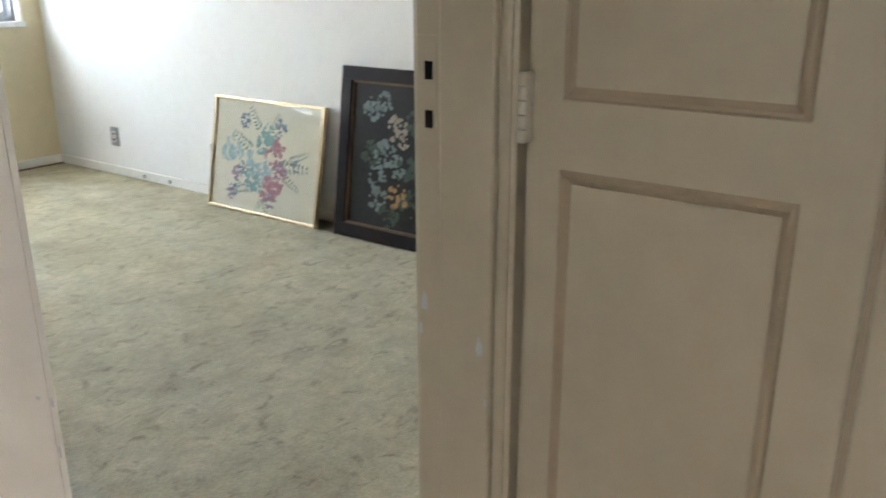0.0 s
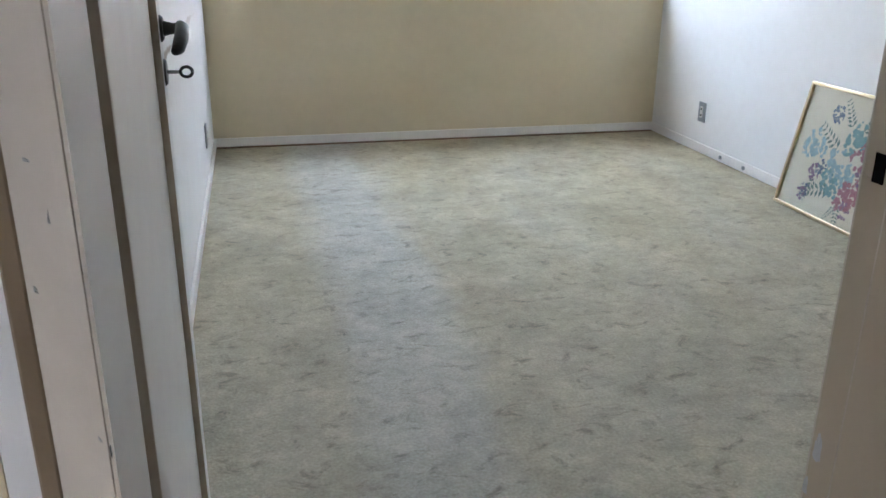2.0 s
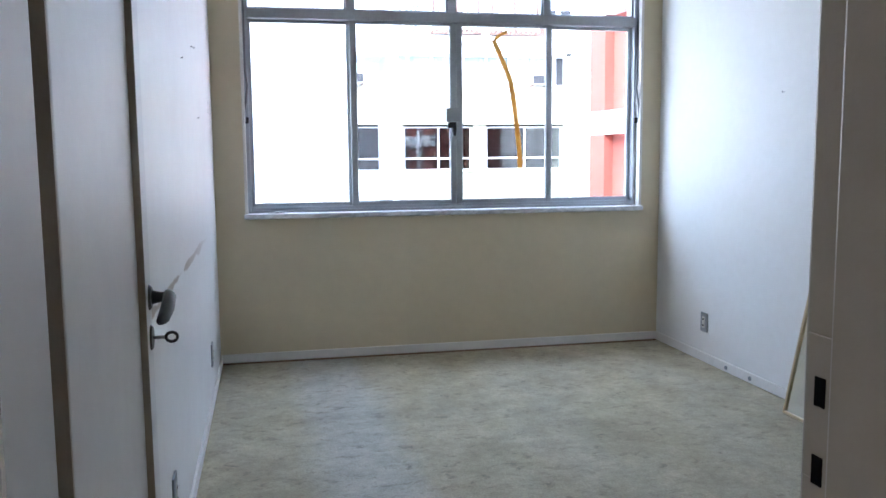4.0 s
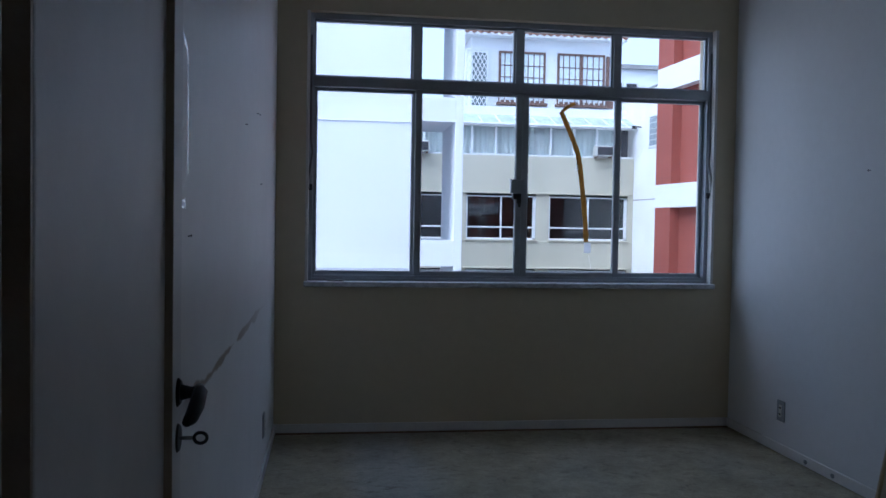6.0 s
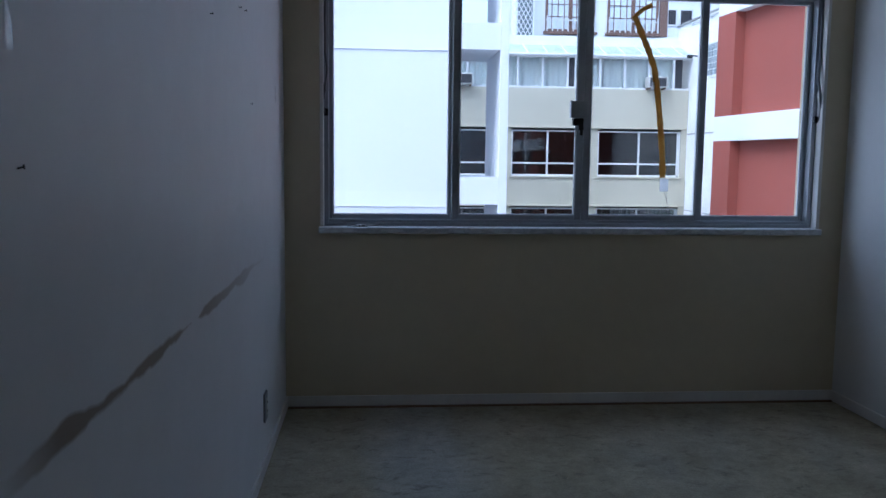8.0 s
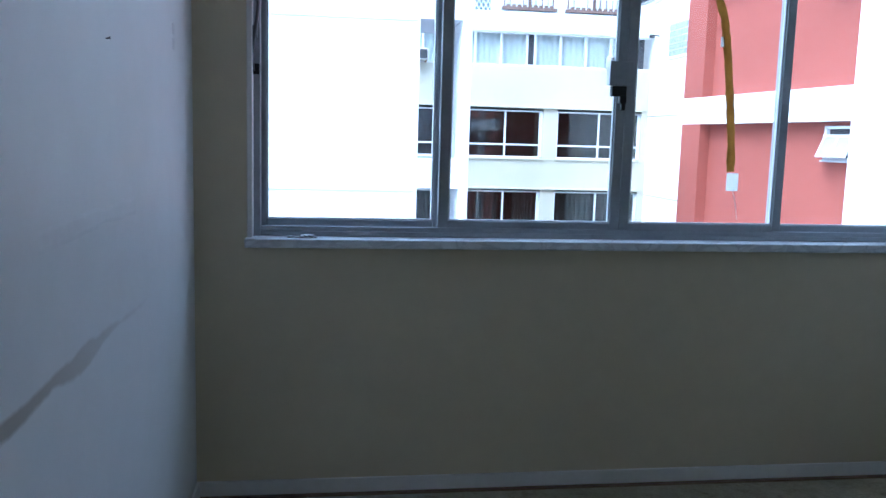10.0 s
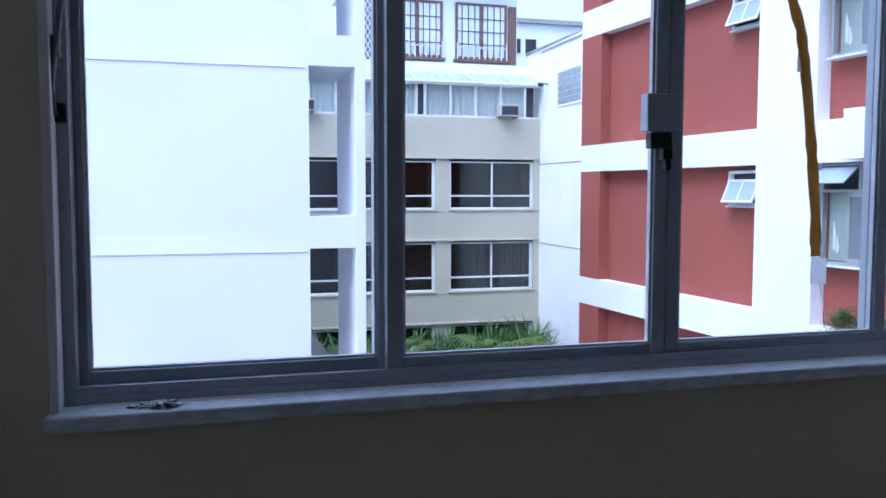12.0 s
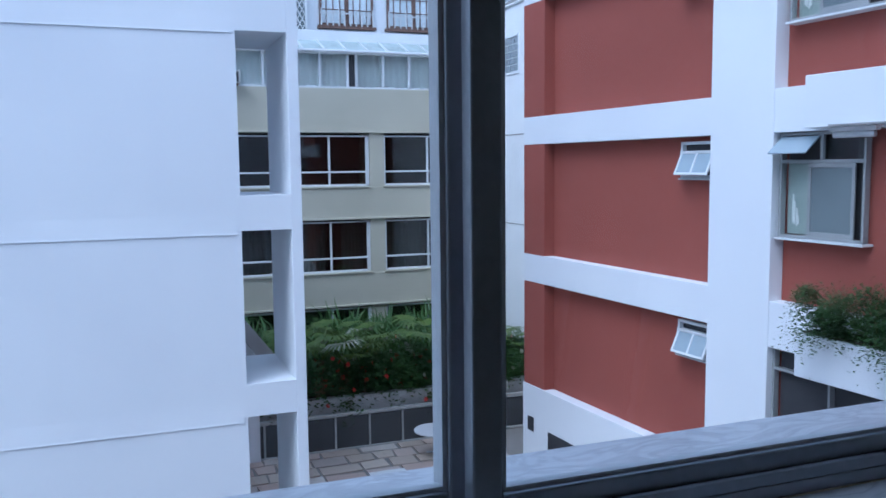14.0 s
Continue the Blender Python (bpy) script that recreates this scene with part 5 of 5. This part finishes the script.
part("seat", box(5.6, 6.5, 17.70, 18.0, -6.02, -5.98, bevel=0.01), M_PAPER, sl)
for x in (5.65, 6.45):
    for y in (17.6, 17.95):
        part("leg", box(x - 0.02, x + 0.02, y - 0.02, y + 0.02, GZ + 0.02, -6.02), M_STEEL, sl)

# ---- plants ----


def blade(bm, base, ang, length, width, droop, up):
    """One long leaf, folded along its middle and bent over."""
    d = Vector((math.cos(ang), math.sin(ang), 0))
    side = Vector((-d.y, d.x, 0))
    rows = []
    for k in range(5):
        u = k / 4
        c = base + d * (length * (0.10 * u + droop * u * u)) + Vector((0, 0, length * (up * u - droop * 0.55 * u * u * u)))
        w = width * (0.6 + 0.9 * u) * (1 - u ** 3) + 0.002
        rows.append((bm.verts.new(c + side * w), bm.verts.new(c - Vector((0, 0, w * 0.4))), bm.verts.new(c - side * w)))
    for a, b in zip(rows, rows[1:]):
        bm.faces.new((a[0], a[1], b[1], b[0]))
        bm.faces.new((a[1], a[2], b[2], b[1]))


def strap_plant(seed):
    r = random.Random(seed)
    bm = bmesh.new()
    for k in range(85):
        o = Vector((r.gauss(0, 0.22), r.gauss(0, 0.22), 0))
        blade(bm, o, r.uniform(0, 6.283), r.uniform(1.1, 2.0), r.uniform(0.02, 0.042), r.uniform(0.12, 0.55), r.uniform(0.75, 1.05))
    t = thing("strap_leaf_plant", (0, 0, 0), "clump of long arching green strap leaves", "plant", "strap-leaf plants")
    part("foliage", bm, M_LEAF_A, t)
    part("stem", tube([(0, 0, -0.02), (0, 0, 0.25)], 0.08, 8), M_BROWN, t)
    return t


def fan_palm(seed):
    r = random.Random(seed)
    t = thing("fan_palm", (0, 0, 0), "small fan palm with pleated round fronds", "palm", "fan palms")
    part("trunk", tube([(0, 0, -0.02), (0.02, 0, 0.4), (0, 0.02, 0.75)], 0.09, 10, (1, 0.85, 0.7)), M_BROWN, t)
    for k in range(9):
        a = k * 0.698 + r.uniform(-0.2, 0.2)
        lift = r.uniform(0.3, 1.0)
        tip = Vector((math.cos(a) * 0.62, math.sin(a) * 0.62, 0.75 + 0.6 * lift))
        f = part("frond_stalk", tube([(0, 0, 0.7), tuple(tip * 0.55 + Vector((0, 0, 0.42))), tuple(tip)], 0.012, 5), M_LEAF_C, t)
        bm = bmesh.new()
        out = Vector((math.cos(a), math.sin(a), 0.15 + 0.3 * (lift - 0.5)))
        side = Vector((-math.sin(a), math.cos(a), 0))
        n = 18
        for j in range(n):
            b = -1.9 + 3.8 * j / (n - 1)
            d = (out * math.cos(b) + side * math.sin(b)).normalized()
            e = d.cross(Vector((0, 0, 1))).normalized()
            L = r.uniform(0.42, 0.56)
            q = [tip, tip + d * L * 0.6 + e * 0.03 + Vector((0, 0, 0.012)), tip + d * L + Vector((0, 0, -0.16 * L - 0.04)), tip + d * L * 0.6 - e * 0.03]
            bm.faces.new([bm.verts.new(p) for p in q])
        part("fan", bm, M_PALE if k == 3 and seed % 2 else M_LEAF_C, f)
    return t


def leaf_bush(seed, name, label, size, leaves, flowers, material, hang=0.0, leaf=1.0, petal=None):
    r = random.Random(seed)
    t = thing(name, (0, 0, 0), label, "bush", name + "s")
    part("stem", tube([(0, 0, -0.02), (0.03, 0.01, size * 0.3), (0.0, 0.05, size * 0.6)], 0.035, 6, (1, 0.8, 0.5)), M_BROWN, t)
    bm = bmesh.new()
    clumps = [(Vector((r.gauss(0, 0.34), r.gauss(0, 0.3), r.uniform(0.2, 0.85))) * size, r.uniform(0.16, 0.30) * size) for _ in range(16)]
    for _ in range(leaves):
        c, rad = r.choice(clumps)
        p = c + Vector((r.gauss(0, 1), r.gauss(0, 1), r.gauss(0, 0.8))) * rad * 0.62
        p.z = max(0.03, p.z) - hang * max(0, math.hypot(p.x, p.y) - 0.3) ** 1.4
        a = r.uniform(0, 6.283)
        d = Vector((math.cos(a), math.sin(a), r.uniform(-0.6, 0.5))).normalized()
        e = d.cross(Vector((r.uniform(-0.4, 0.4), r.uniform(-0.4, 0.4), 1))).normalized()
        L = r.uniform(0.09, 0.17) * size * 0.8 * leaf
        bm.faces.new([bm.verts.new(v) for v in (p, p + d * L * 0.5 + e * L * 0.24, p + d * L, p + d * L * 0.5 - e * L * 0.24)])
    part("foliage", bm, material, t)
    if flowers:
        bm = bmesh.new()
        for _ in range(flowers):
            c, rad = r.choice(clumps)
            p = c + Vector((r.gauss(0, 1), -abs(r.gauss(0, 1)), r.gauss(0, 0.8))) * rad * 0.8
            for k in range(6):
                a = k * 1.047
                d = Vector((math.cos(a), -0.4, math.sin(a)))
                e = Vector((-math.sin(a), 0, math.cos(a)))
                bm.faces.new([bm.verts.new(v) for v in (p, p + d * 0.04 + e * 0.02, p + d * 0.07, p + d * 0.04 - e * 0.02)])
        part("flowers", bm, petal or M_FLOWER, t, "small open flowers")
    return t


SOIL = -4.985
rng = random.Random(21)


def scatter(makers, spots):
    firsts = [m() for m in makers]
    used = set()
    for i, (x, y, z, s) in enumerate(spots):
        k = i % len(firsts)
        m = pose(x, y, z, 0, 0, rng.uniform(0, 360))
        if k not in used:
            used.add(k)
            o = firsts[k]
            o.matrix_basis = m @ Matrix.Diagonal((s, s, s, 1))
        else:
            o = copy_thing(firsts[k], m)
            o.scale = (s, s, s)


scatter([lambda: strap_plant(1), lambda: strap_plant(2), lambda: strap_plant(3)],
        [(2.6 + i * 0.52 + rng.uniform(-0.2, 0.2), 23.6 + (i % 3) * 0.9 + rng.uniform(-0.2, 0.2), SOIL, rng.uniform(0.95, 1.25)) for i in range(18)]
        + [(3.0 + i * 0.85 + rng.uniform(-0.2, 0.2), 22.5 + rng.uniform(-0.2, 0.2), SOIL, rng.uniform(0.55, 0.8)) for i in range(11)])
scatter([lambda: fan_palm(1), lambda: fan_palm(2)],
        [(5.2, 21.2, SOIL, 1.45), (8.8, 21.25, SOIL, 1.5), (6.0, 21.5, SOIL, 1.15), (10.6, 22.2, SOIL, 1.1), (3.4, 22.0, SOIL, 1.0), (11.6, 21.8, SOIL, 0.9), (6.4, 21.9, SOIL, 1.25)])
RED_LABEL = "leafy bush with small red flowers hanging over the planter"
scatter([lambda: leaf_bush(5, "flowering_bush", RED_LABEL, 1.15, 1500, 9, M_LEAF_B, 0.9), lambda: leaf_bush(6, "flowering_bush", RED_LABEL, 1.2, 1500, 7, M_LEAF_B, 0.7), lambda: leaf_bush(7, "flowering_bush", RED_LABEL, 1.1, 1500, 6, M_LEAF_A, 0.9)],
        [(3.0 + i * 0.56 + rng.uniform(-0.2, 0.2), 21.15 + (i % 2) * 0.4, SOIL, rng.uniform(0.85, 1.2)) for i in range(17)])
scatter([lambda: leaf_bush(8, "white_flowering_bush", "leafy bush with tufts of white flowers", 1.2, 1100, 60, M_LEAF_A, 0.3, 1.0, M_PALE)],
        [(8.15, 21.9, SOIL, 1.25), (6.6, 22.6, SOIL, 1.3), (10.4, 21.7, SOIL, 1.1)])
for seed, s, grow in ((9, -2.62, 0.95), (10, -3.4, 1.0), (11, -4.3, 1.0)):
    hb = leaf_bush(seed, "trailing_bush", "fine-leaved green bush spilling over the flower box", 0.85, 6500, 0, M_LEAF_B, 0.8, 0.62)
    hb.matrix_basis = Matrix.Translation(RED @ Vector((s, 0.42, -1.06))) @ Matrix.Rotation(radians(90), 4, "Z") @ Matrix.Diagonal((grow, grow, grow, 1))
